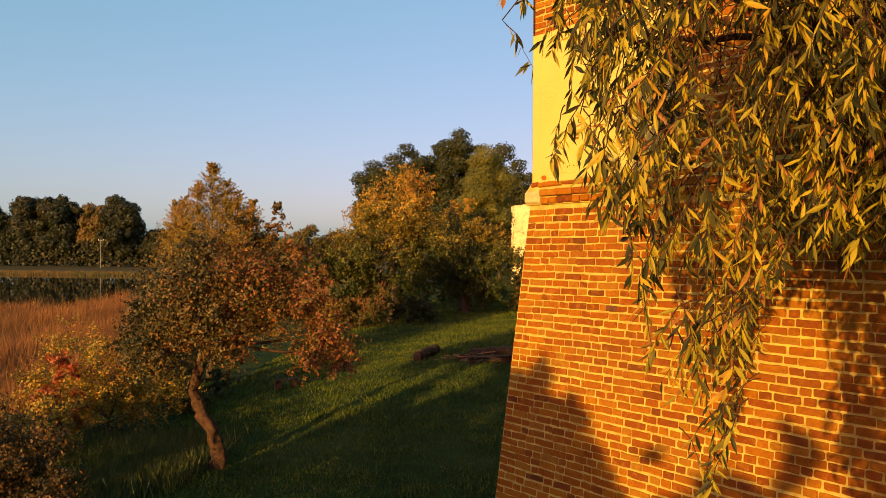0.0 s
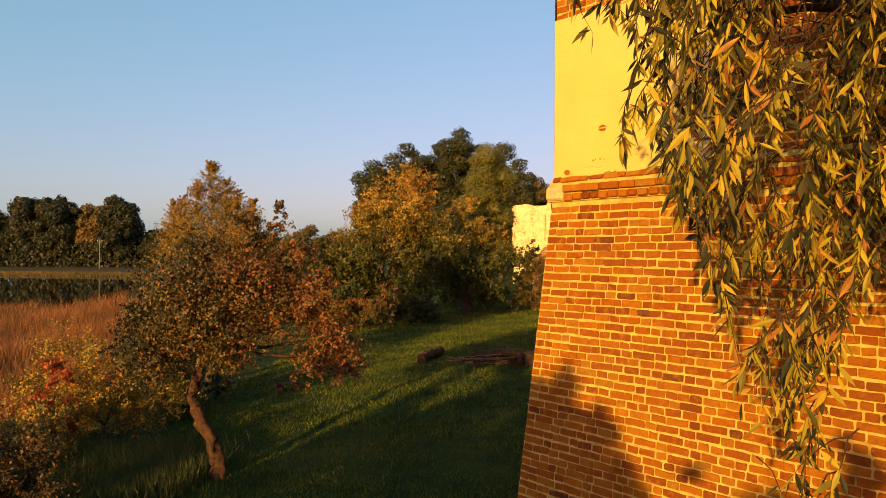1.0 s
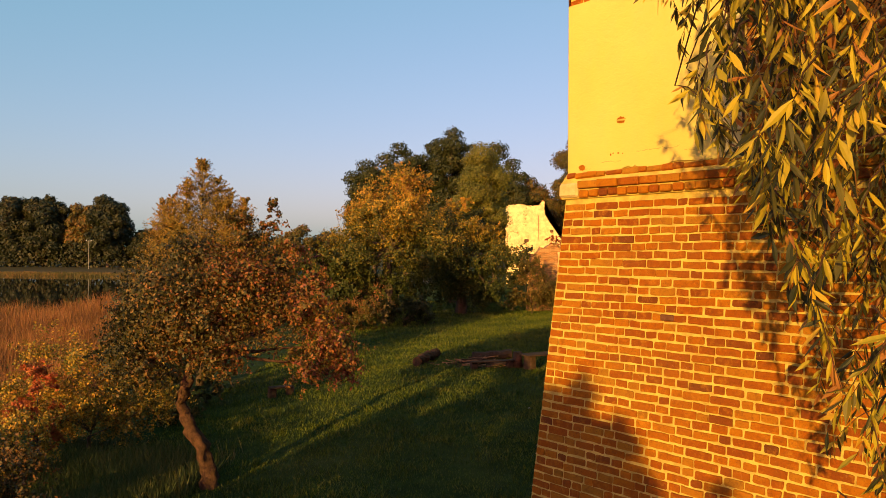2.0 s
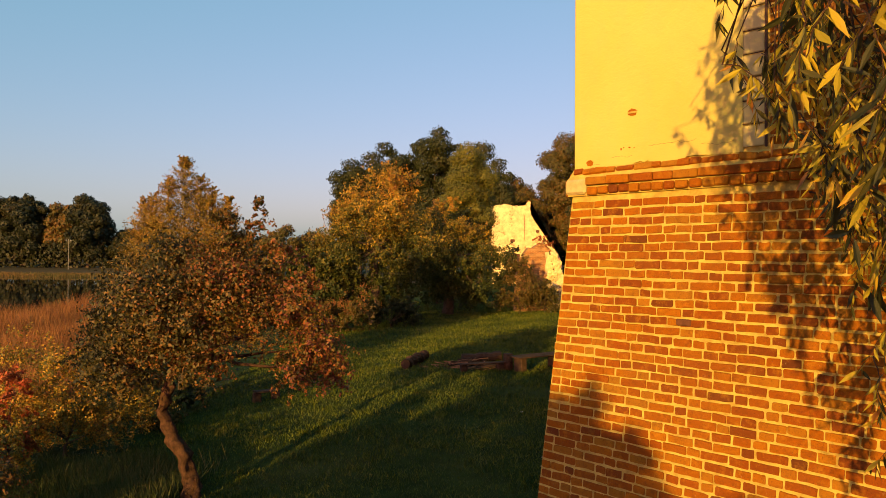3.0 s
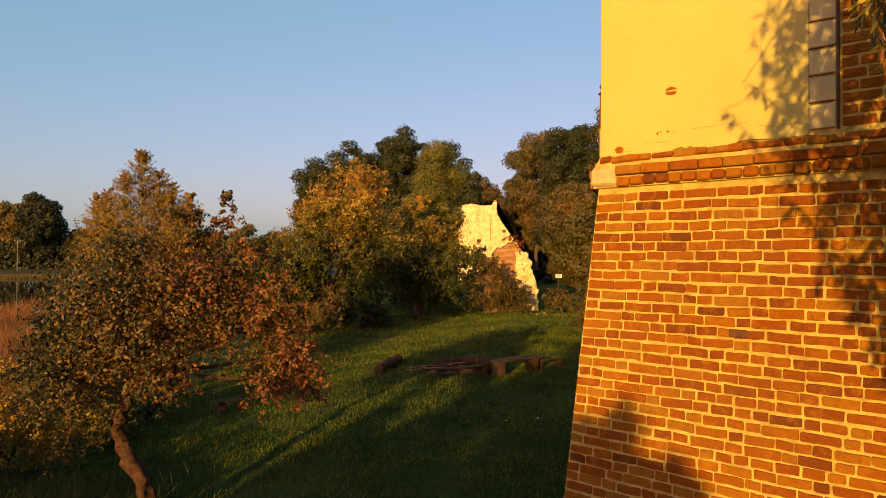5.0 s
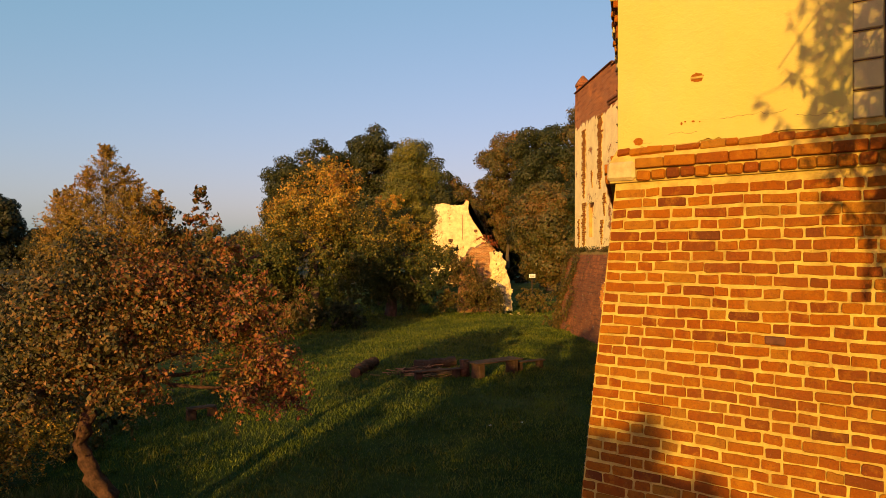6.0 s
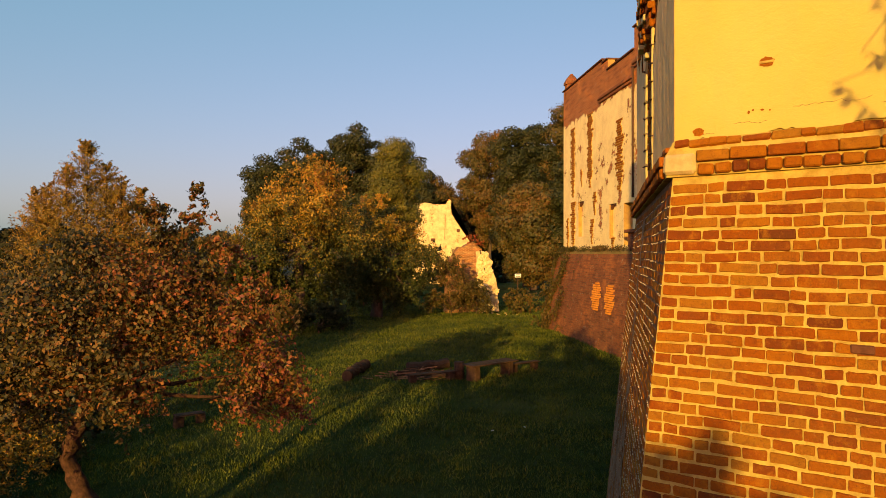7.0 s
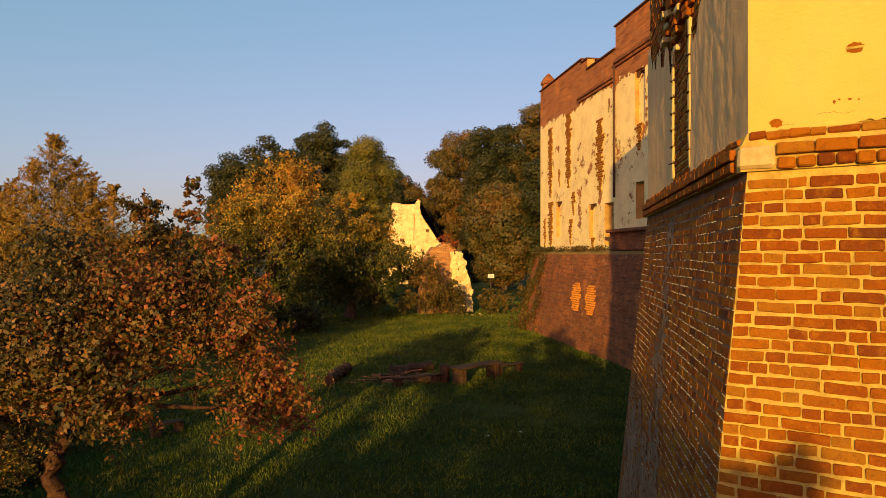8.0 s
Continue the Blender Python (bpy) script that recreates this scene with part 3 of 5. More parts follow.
def tower_cornice():
    rng = random.Random(5)
    ring_prism("cornice_bed", [(-0.3, 4.255), (0.105, 4.262), (0.115, 4.47), (0.09, 4.50), (0.04, 4.6), (-0.02, 4.64)], M_mortar, tower)
    # the corner block of pale stone
    bm = bmesh.new()
    m = Matrix((U_A, N_A, Vector((0, 0, 1)))).transposed().to_4x4()
    m.translation = UP_CORNER + U_A * 0.06 + N_A * 0.035 + Vector((0, 0, 4.375))
    box(bm, m, (0.30, 0.22, 0.20), 0.028, 0.01, rng)
    part("corner_stone", bm, M_stone, tower, "pale weathered corner stone")
    for which, length in (("A", LEN_A), ("B", LEN_B)):
        for row, z, h, out, lens, start in (("lower", 4.32, 0.092, 0.075, (0.12, 0.15), 0.22), ("middle", 4.435, 0.095, 0.085, (0.22, 0.32), 0.22), ("top", 4.54, 0.075, 0.05, (0.09, 0.24), 0.0)):
            s = start if which == "A" else 0.06
            while s < length - 0.3:
                n = rng.uniform(*lens)
                bm = bmesh.new()
                mm = upper_pose(which, s + n / 2, z + rng.uniform(-0.004, 0.004), out - (0.03 if row == "top" else 0) + rng.uniform(-1, 1) * (0.008 if which == "A" else 0.0015)) @ pose(0, 0, 0, 26 if row == "top" and which == "A" else 0, rng.uniform(-1.2, 1.2) if which == "A" else 0.0, 0)
                box(bm, mm, (n, 0.16, h * (rng.uniform(0.75, 1.05) if row == "top" else 1.0)), 0.014 if row == "lower" else 0.008, 0.012 if row == "top" else 0.006, rng)
                part("cornice_brick", bm, M_brick_one if which == "A" else M_brick_shade, tower)
                s += n + (rng.uniform(0.0, 0.008) if row == "top" else rng.uniform(0.007, 0.015))


def tower_plaster():
    rng = random.Random(8)
    # ochre panel with a ragged lower edge
    bm = bmesh.new()
    n, z1 = 140, 6.86
    front, back_ = [], []
    for i in range(n + 1):
        s = -0.02 + 2.06 * i / n
        zb = 4.592 + 0.012 * math.sin(s * 9) + 0.022 * noise.noise((s * 5, 2.0, 0)) + 0.02 * noise.noise((s * 19, 5.0, 0)) + 0.02 * s
        zt = z1 + 0.03 * noise.noise((s * 3, 9.0, 0))
        front.append((bm.verts.new(upper_pose("A", s, zb, 0.026).translation), bm.verts.new(upper_pose("A", s, zt, 0.026).translation)))
        back_.append((bm.verts.new(upper_pose("A", s, zb, -0.01).translation), bm.verts.new(upper_pose("A", s, zt, -0.01).translation)))
    for i in range(n):
        (a, b), (c, d) = front[i], front[i + 1]
        bm.faces.new((a, c, d, b))
        (e, g), (h, k) = back_[i], back_[i + 1]
        bm.faces.new((e, h, c, a))
        bm.faces.new((b, d, k, g))
    for i in (0, n):
        bm.faces.new((front[i][0], front[i][1], back_[i][1], back_[i][0]))
    panel = part("plaster_panel", bm, M_yellow, tower, "ochre yellow plaster panel with small losses")
    # places where the plaster has dropped off: bare brick lies in the hole
    for s, z, w, h, sq in ((0.775, 5.222, 0.125, 0.09, 1), (0.20, 4.672, 0.10, 0.075, 0), (0.63, 4.80, 0.022, 0.03, 0), (0.665, 4.815, 0.02, 0.016, 0), (0.74, 4.81, 0.032, 0.018, 0), (0.80, 4.80, 0.016, 0.014, 0)):
        bm = bmesh.new()
        ring = []
        for k in range(22):
            a = 2 * math.pi * k / 22
            r = 1 + 0.13 * rng.uniform(-1, 1)
            ring.append(bm.verts.new(upper_pose("A", s + math.cos(a) * w / 2 * r, z + math.sin(a) * h / 2 * r, 0.030).translation))
        bm.faces.new(ring)
        part("plaster_loss", bm, M_brick, panel, "bare brick where plaster dropped off")
        if sq:
            bm = bmesh.new()
            box(bm, upper_pose("A", s, z, 0.033), (w * 0.98, 0.012, 0.022), 0.004)
            part("joint", bm, M_mortar, panel)
    # hairline cracks along the foot of the panel
    for s0, s1, z0, amp in ((0.50, 0.78, 4.70, 0.03), (0.98, 1.55, 4.80, 0.05), (0.20, 0.34, 4.645, 0.015), (1.6, 1.95, 4.74, 0.03)):
        bm = bmesh.new()
        row = []
        for k in range(25):
            s = s0 + (s1 - s0) * k / 24
            z = z0 + amp * noise.noise((s * 6, z0 * 9, 1)) + amp * 0.4 * noise.noise((s * 31, z0, 4))
            w = 0.0011 * (0.4 + abs(math.sin(k * 0.9)))
            row.append((bm.verts.new(upper_pose("A", s, z - w, 0.0285).translation), bm.verts.new(upper_pose("A", s, z + w, 0.0285).translation)))
        for (a, b), (c, d) in zip(row, row[1:]):
            bm.faces.new((a, c, d, b))
        part("crack", bm, M_bark_dark, panel)
    # pale rendered quoins beside the panel, with open joints, and an iron rod
    for i in range(10):
        z = 4.78 + 0.2445 * i
        bm = bmesh.new()
        hh = 0.2445 - 0.022
        box(bm, upper_pose("A", 2.15, z, 0.0), (0.215, 0.05, hh), 0.006, 0.003, rng)
        quoin = part("quoin", bm, M_pale, tower)
        # thin dark bar drawn in place of the shadow line at each joint
        bm = bmesh.new()
        box(bm, upper_pose("A", 2.14, z + 0.1222, 0.030) @ pose(0, 0, 0, 0, rng.uniform(-2, 2), 0), (0.20, 0.012, 0.008), 0.002)
        part("joint_bar", bm, M_iron_line, quoin)
    bm = bmesh.new()
    box(bm, upper_pose("A", 2.275, 6.0, 0.03), (0.022, 0.03, 2.7), 0.005)
    part("iron_rod", bm, M_iron_line, tower, "thin rusty iron rod")
    # the other face: grey plaster, streaked, with the bands of a blocked window
    bm = bmesh.new()
    nx, nz = 260, 150
    grid = []
    for j in range(nz + 1):
        row = []
        for i in range(nx + 1):
            s, z = -0.02 + LEN_B * i / nx, 4.6 + 3.8 * j / nz
            out = 0.03 + (0.010 * noise.noise((s * 1.6, z * 1.2, 3)) + 0.006 * noise.noise((s * 4, z * 4, 7)) + 0.003 * noise.noise((s * 8, z * 7, 4)) + 0.0025 * noise.noise((s * 17, z * 15, 9))) * min(1.0, 0.2 + s)
            row.append(bm.verts.new(upper_pose("B", s, z, out).translation))
        grid.append(row)
    for j in range(nz):
        for i in range(nx):
            s, z = LEN_B * (i + 0.5) / nx, 4.6 + 3.8 * (j + 0.5) / nz
            if NICHE[0] < s < NICHE[1] and z < 7.3:
                continue
            if noise.noise((s * 1.6, z * 1.1, 1.5)) + 0.5 * noise.noise((s * 5, z * 3, 4.5)) + (z - 6.2 - 0.22 * max(0.0, s - 3.0) - 0.3 * max(0.0, 2.2 - s)) * 1.3 > 0.2 and s > 0.4:
                continue
            bm.faces.new((grid[j][i], grid[j + 1][i], grid[j + 1][i + 1], grid[j][i + 1]))
    part("plaster_panel", bm, M_grey, tower, "streaked grey plaster, partly fallen off")
    wall = Pile()
    for i in range(int((Z_ROOF - 4.62) / COURSE)):
        z = 4.62 + COURSE * (i + 0.5)
        for s, n in course_bricks(LEN_B - 0.2, rng, 0.05):
            if z > 5.7 or NICHE[0] - 0.3 < s < NICHE[1] + 0.3:
                v, f = brick_verts(n, COURSE - 0.018, rng)
                m = upper_pose("B", s, z, rng.uniform(-0.004, 0.018))
                wall.add([m @ p for p in v], [tuple(reversed(q)) for q in f])
    tagged(link_mesh("brickwork", wall.v, wall.f, M_brick, tower), kind="stuff")
    for s in NICHE:
        for i in range(10):
            z = 4.78 + 0.2445 * i
            bm = bmesh.new()
            box(bm, upper_pose("B", s, z, 0.0), (0.09, 0.10, 0.236), 0.008, 0.008, rng)
            quoin = part("quoin", bm, M_pale, tower)
            bm = bmesh.new()
            box(bm, upper_pose("B", s - 0.02, z + 0.12, 0.06) @ pose(0, 0, 0, 0, rng.uniform(-8, 8), rng.uniform(-20, 20)), (0.13, 0.03, 0.012), 0.003)
            part("joint_bar", bm, M_iron_line, quoin)


def broken_corbel():
    """Torn-off brickwork that overhangs the niche, ragged below, with crumbs of pale render."""
    rng = random.Random(44)
    bricks, crumbs = Pile(), Pile()
    for i in range(14):
        z = 6.36 + COURSE * i
        s = 2.5 + rng.uniform(0, 0.12)
        while s < 4.5:
            n = rng.uniform(0.12, 0.28)
            edge = 6.56 + 0.22 * noise.noise((s * 1.9, 3.0, 1.0)) + 0.18 * abs(s - 3.3) + rng.uniform(-0.08, 0.08)
            if z > edge and rng.random() > 0.10:
                out = min(0.17, 0.03 + 0.10 * (z - edge) + rng.uniform(0.0, 0.09))
                bm = bmesh.new()
                box(bm, upper_pose("B", s + n / 2, z, out / 2 - 0.02) @ pose(0, 0, 0, rng.uniform(-4, 4), rng.uniform(-4, 4), rng.uniform(-5, 5)), (n - 0.012, out + 0.04, COURSE - 0.014), 0.012, 0.008, rng)
                bm.verts.index_update()
                pile = crumbs if rng.random() < 0.16 else bricks
                pile.add([q.co.copy() for q in bm.verts], [tuple(q.index for q in g.verts) for g in bm.faces])
                bm.free()
            s += n
    corbel = tagged(link_mesh("broken_corbel", bricks.v, bricks.f, M_brick, tower), "torn-off brick overhang, ragged below", kind="stuff")
    tagged(link_mesh("render_crumbs", crumbs.v, crumbs.f, M_pale, corbel), kind="stuff")


NICHE = (2.75, 4.1)
tower_cornice()
tower_plaster()
broken_corbel()


# ---- the far castle wall ----
AZ_W = 87.0
U_W = Vector((math.cos(radians(AZ_W)), math.sin(radians(AZ_W)), 0))
N_W = Vector((-U_W.y, U_W.x, 0))
W0 = Vector((13.4, 43.7, 0))


def wall_point(s, z, out=0.0):
    return W0 + U_W * s + N_W * out + Vector((0, 0, z))


M_castle = ruin_material("castle_masonry", AZ_W, 11.9, (0.94, 0.74, 0.33), (0.76, 0.56, 0.25), 0.55, 0.105, (0.52, 0.138, 0.020), (0.34, 0.080, 0.014), 0.45, (0.38, 0.20, 0.07))
M_castle_base = ruin_material("castle_base_masonry", AZ_W, -20.0, (0.50, 0.33, 0.14), (0.40, 0.24, 0.1), 0.2, 0.105, (0.34, 0.084, 0.014), (0.19, 0.046, 0.009), 0.7, (0.20, 0.095, 0.03))
M_tile_shade = rough_material("dark_coping_and_shade", (0.10, 0.045, 0.03), (0.17, 0.075, 0.04), 3.0, 30.0)
M_moss = rough_material("mossy_ledge", (0.20, 0.16, 0.045), (0.32, 0.20, 0.07), 2.0, 18.0, 0.95, 0.9, 0.04)

# jamb faces, a darker ochre than the wall plaster
M_reveal = rough_material("darker_ochre_reveal", (0.50, 0.32, 0.085), (0.30, 0.17, 0.06), 2.2, 16.0)
M_ochre_brick = rough_material("pale_ochre_brick", (0.50, 0.205, 0.035), (0.34, 0.115, 0.022), 3.0, 30.0)
PATCHES = [(-5.45, 1.95), (-7.5, 1.9)]

castle = thing("castle_wall", "roofless castle range of brick with peeling cream plaster and battered base", "castle wall")


def castle_wall():
    """Wall with its openings cut through; s runs along it, z up."""
    wins = WINDOWS
    ss = sorted({-24.0, END_W} | {w[0] for w in wins} | {w[1] for w in wins} | {t[0] for t in TOPS} | {t[1] for t in TOPS})
    zs = sorted({3.4} | {w[2] for w in wins} | {w[3] for w in wins} | {t[2] for t in TOPS} | {12.0})
    v, f, cache, kinds = [], [], {}, []

    def vid(s, z, o):
        key = (round(s, 3), round(z, 3), o)
        if key not in cache:
            cache[key] = len(v)
            v.append(wall_point(s, z, o))
        return cache[key]

    def solid(s, z):
        top = next((t[2] for t in TOPS if t[0] <= s <= t[1]), 12.0)
        return z < top and not any(a < s < b and c < z < d for a, b, c, d in wins)

    def quad(*q, reveal=0):
        f.append(tuple(vid(*p) for p in q))
        kinds.append(reveal)
    for i in range(len(ss) - 1):
        for j in range(len(zs) - 1):
            a, b, c, d = ss[i], ss[i + 1], zs[j], zs[j + 1]
            if not solid((a + b) / 2, (c + d) / 2):
                continue
            quad((a, c, 0), (a, d, 0), (b, d, 0), (b, c, 0))
            quad((a, c, -0.42), (b, c, -0.42), (b, d, -0.42), (a, d, -0.42))
            if i == 0 or not solid((ss[i - 1] + a) / 2, (c + d) / 2):
                quad((a, c, 0), (a, c, -0.42), (a, d, -0.42), (a, d, 0), reveal=1)
            if i == len(ss) - 2 or not solid((b + ss[i + 2]) / 2, (c + d) / 2):
                quad((b, c, 0), (b, d, 0), (b, d, -0.42), (b, c, -0.42), reveal=1 if i < len(ss) - 2 else 0)
            if j == len(zs) - 2 or not solid((a + b) / 2, (d + zs[j + 2]) / 2):
                quad((a, d, 0), (a, d, -0.42), (b, d, -0.42), (b, d, 0))
            if j > 0 and not solid((a + b) / 2, (zs[j - 1] + c) / 2):
                quad((a, c, 0), (b, c, 0), (b, c, -0.42), (a, c, -0.42))
    link_mesh("wall", v, f, [M_castle, M_reveal], castle, False, kinds)
    # the blocking set back in each opening
    for a, b, c, d in wins[:3]:
        bm = bmesh.new()
        m = Matrix((U_W, N_W, Vector((0, 0, 1)))).transposed().to_4x4()
        m.translation = wall_point((a + b) / 2, (c + d) / 2, -0.32)
        box(bm, m, (b - a + 0.1, 0.2, d - c + 0.1), 0.01)
        window = part("window", bm, M_castle, castle, "walled-up window opening")
        # the arched head, its shade put in as a dark colour
        rim = [(a - 0.02, d + 0.02)]
        for k in range(9):
            u = k / 8
            rim.append((a + (b - a) * u, d - 0.30 + 0.24 * math.sin(math.pi * u)))
        rim.append((b + 0.02, d + 0.02))
        bm = bmesh.new()
        lo = [bm.verts.new(wall_point(p, q, -0.08)) for p, q in rim]
        up = [bm.verts.new(wall_point(p, q, -0.3)) for p, q in rim]
        bm.faces.new(lo)
        bm.faces.new(list(reversed(up)))
        for k in range(len(rim)):
            j = (k + 1) % len(rim)
            bm.faces.new((lo[k], up[k], up[j], lo[j]))
        part("window_head", bm, M_tile_shade, window)
    # end return of the range, and its inner wall
    for nm, a, b, top in (("inner_wall", wall_point(-24, 3.4, -6.0), wall_point(END_W - 1, 3.4, -6.0), 12.6), ("return_wall", wall_point(END_W, 3.4, -1.0), wall_point(END_W, 3.4, -14), 14.4),):
        n = (b - a).normalized().cross(Vector((0, 0, 1))) * 0.9
        q = [a, b, b + n, a + n]
        vv = [Vector((p.x, p.y, -2.5)) for p in q] + [Vector((p.x, p.y, top)) for p in q]
        link_mesh(nm, vv, [(0, 1, 5, 4), (1, 2, 6, 5), (2, 3, 7, 6), (3, 0, 4, 7), (4, 5, 6, 7)], M_castle, castle)
    # battered base and its mossy ledge
    k = 0.20
    v = []
    f = []
    steps = 26
    for i in range(steps + 1):
        s = -24 + (END_W + 24) * i / steps
        for z, o in ((-2.6, 0.35 + k * 6.3), (3.55, 0.42), (3.7, 0.40), (3.85, 0.0), (3.85, -0.9)):
            o2 = o + 0.05 * noise.noise((s * 0.6, z * 0.5, 4))
            v.append(wall_point(s, z, o2))
    for i in range(steps):
        for j in range(4):
            a = i * 5 + j
            f.append((a, a + 5, a + 6, a + 1))
    f = [tuple(reversed(q)) for q in f]
    nidx = [1 if (q % 4) >= 1 else 0 for q in range(len(f))]
    e = wall_point(END_W, -2.6, -0.9)
    o = len(v)
    last = steps * 5
    v += [e, wall_point(END_W, 3.85, -0.9)]
    f.append((last, last + 1, last + 2, last + 3, o + 1, o))
    nidx.append(0)
    link_mesh("battered_base", v, f, [M_castle_base, M_moss], castle, False, nidx)
    # coping along the stepped tops
    for a, b, top in TOPS:
        bm = bmesh.new()
        m = Matrix((U_W, N_W, Vector((0, 0, 1)))).transposed().to_4x4()
        m.translation = wall_point((a + b) / 2, top + 0.05, -0.45)
        box(bm, m, (b - a + 0.1, 1.12, 0.09), 0.03)
        part("coping", bm, M_tile_shade, castle)
    # moulded string courses
    for a, b, z in ((-8.9, -3.9, 12.3), (-24.0, -8.9, 12.95)):
        for dz, o, h in ((0.0, 0.10, 0.14), (0.14, 0.17, 0.12), (0.25, 0.10, 0.12)):
            bm = bmesh.new()
            m = Matrix((U_W, N_W, Vector((0, 0, 1)))).transposed().to_4x4()
            m.translation = wall_point((a + b) / 2, z + dz, o / 2 - 0.1)
            box(bm, m, (b - a, o + 0.2, h), 0.02)
            part("string_course", bm, M_castle_base, castle)
    # shallow brick-lined strips where the window surrounds have gone
    for a, b, c, d in SCARS:
        rng = random.Random(int(a * 100))
        bricks, bed = Pile(), Pile()
        z = c
        while z < d:
            n = (b - a) * rng.uniform(0.45, 1.2) * min(1.0, 0.35 + (z - c) / 1.6)
            bm = bmesh.new()
            m = Matrix((U_W, N_W, Vector((0, 0, 1)))).transposed().to_4x4()
            m.translation = wall_point((a + b) / 2 + rng.uniform(-0.1, 0.1), z, 0.0)
            box(bm, m, (n, 0.09, 0.098), 0.01, 0.006, rng)
            bm.verts.index_update()
            bricks.add([q.co.copy() for q in bm.verts], [tuple(q.index for q in g.verts) for g in bm.faces])
            bm.free()
            bm = bmesh.new()
            box(bm, m, (n * 1.03, 0.05, 0.127))
            bm.verts.index_update()
            bed.add([q.co.copy() for q in bm.verts], [tuple(q.index for q in g.verts) for g in bm.faces])
            bm.free()
            z += 0.125
        scar = tagged(link_mesh("brick_scar", bricks.v, bricks.f, M_brick, castle), kind="stuff")
        tagged(link_mesh("mortar_bed", bed.v, bed.f, M_mortar, scar), kind="stuff")
    # dark tube in place of the shadow line where the two parts join, and two patches of pale brick in the base
    v, f = tube([wall_point(-8.95, z, 0.1) for z in (6.4, 9.0, 11.0, 12.9)], [0.06, 0.055, 0.06, 0.055], 7)
    link_mesh("joint_shadow_line", v, f, M_iron_line, castle, True)
    rng = random.Random(31)
    for s0, z1 in PATCHES:
        bm = bmesh.new()
        for i in range(13):
            # dog-tooth courses: short bricks set askew
            z = z1 - 0.115 * i
            out = 0.42 + 0.196 * (3.55 - z) + 0.03
            wide = 1.25 * (0.35 + 0.65 * math.sin(math.pi * (i + 1.5) / 15)) * rng.uniform(0.75, 1.1)
            s = s0 - 0.035 * i + rng.uniform(-0.12, 0.12) - wide / 2
            for j in range(max(2, int(wide / 0.19))):
                m = Matrix((U_W, N_W, Vector((0, 0, 1)))).transposed().to_4x4()
                m.translation = wall_point(s + 0.19 * j, z, out - 0.03)
                box(bm, m @ pose(0, 0, 0, 0, 0, 38 + rng.uniform(-6, 6)), (0.23, 0.12, 0.098), 0.01, 0.006, rng)
        part("brick_patch", bm, M_ochre_brick, castle, "patch of pale ochre bricks set askew")
    # apron with a moulded sill beside the tower
    for dz, hh, o in ((4.2, 0.9, 0.5), (4.68, 0.16, 0.72)):
        bm = bmesh.new()
        m = Matrix((U_W, N_W, Vector((0, 0, 1)))).transposed().to_4x4()
        m.translation = wall_point(-12.5, dz, o / 2 - 0.05)
        box(bm, m, (6.6, o, hh), 0.03)
        part("sill_apron", bm, M_castle_base, castle)
    # pinnacle on the far corner
    v, f = tube([wall_point(END_W - 0.5, z, -0.4) for z in (14.0, 15.0, 15.0, 15.15, 15.45, 15.75)], [0.45, 0.45, 0.54, 0.52, 0.34, 0.08], 8)
    link_mesh("pinnacle", v, f, M_castle_base, castle)


END_W = 3.25
WINDOWS = [(-12.05, -11.05, 9.6, 12.1), (-1.05, 0.0, 4.65, 6.85), (-6.5, -5.45, 4.4, 6.3), (-8.7, -7.55, 4.0, 6.2), (-12.0, -11.15, 5.2, 6.9)]
TOPS = [(-24.0, -8.9, 14.9), (-8.9, -5.2, 13.8), (-5.2, -4.4, 14.4), (-4.4, 3.25, 14.6)]
SCARS = [(0.7, 1.5, 7.3, 11.7), (-2.7, -1.75, 7.6, 12.0), (-7.5, -6.45, 6.9, 10.7), (0.6, 1.5, 4.0, 6.9), (-6.3, -5.6, 3.9, 4.5), (2.0, 2.5, 4.0, 6.0), (-11.9, -11.1, 8.4, 9.6), (-2.9, -2.3, 4.2, 5.6), (-0.9, -0.4, 7.8, 8.9), (-3.4, -2.7, 5.9, 7.2)]
castle_wall()


# ---- the ruin behind ----
M_ruin = ruin_material("ruin_masonry", 0.0, 12.8, (0.80, 0.62, 0.31), (0.48, 0.33, 0.16), 0.575)
M_ruin_brick = ruin_material("ruin_brick", 0.0, -20.0, (0.5, 0.4, 0.3), (0.4, 0.3, 0.2), 0.2, 0.105, (0.42, 0.15, 0.04), (0.30, 0.10, 0.03))


def slab(name, outline, y, thick, mat, parent, turn=0.0):
    """An upright slab of broken masonry: its outline (x, z), roughened, with real thickness."""
    pts = []
    n = len(outline)
    for i in range(n):
        (x0, z0), (x1, z1) = outline[i], outline[(i + 1) % n]
        k = max(1, int(math.hypot(x1 - x0, z1 - z0) / 0.22))
        for q in range(k):
            x, z = x0 + (x1 - x0) * q / k, z0 + (z1 - z0) * q / k
            j = 0.34 if z > 0 else 0.0
            pts.append((x + j * noise.noise((x * 1.7, z * 1.7, y)) + j * 0.6 * noise.noise((x * 5, z * 5, y)), z + j * noise.noise((x * 1.9, z * 1.3, y + 9)) + j * 0.7 * noise.noise((x * 6, z * 6, y + 3))))
    bm = bmesh.new()
    vs = [bm.verts.new((x, y + turn * (x - outline[0][0]), z)) for x, z in pts]
    fc = bm.faces.new(vs)
    bmesh.ops.triangulate(bm, faces=[fc])
    out = bmesh.ops.extrude_face_region(bm, geom=bm.faces[:])
    bmesh.ops.translate(bm, vec=(0, thick, 0), verts=[e for e in out["geom"] if isinstance(e, bmesh.types.BMVert)])
    bmesh.ops.recalc_face_normals(bm, faces=bm.faces[:])
    return part(name, bm, mat, parent)


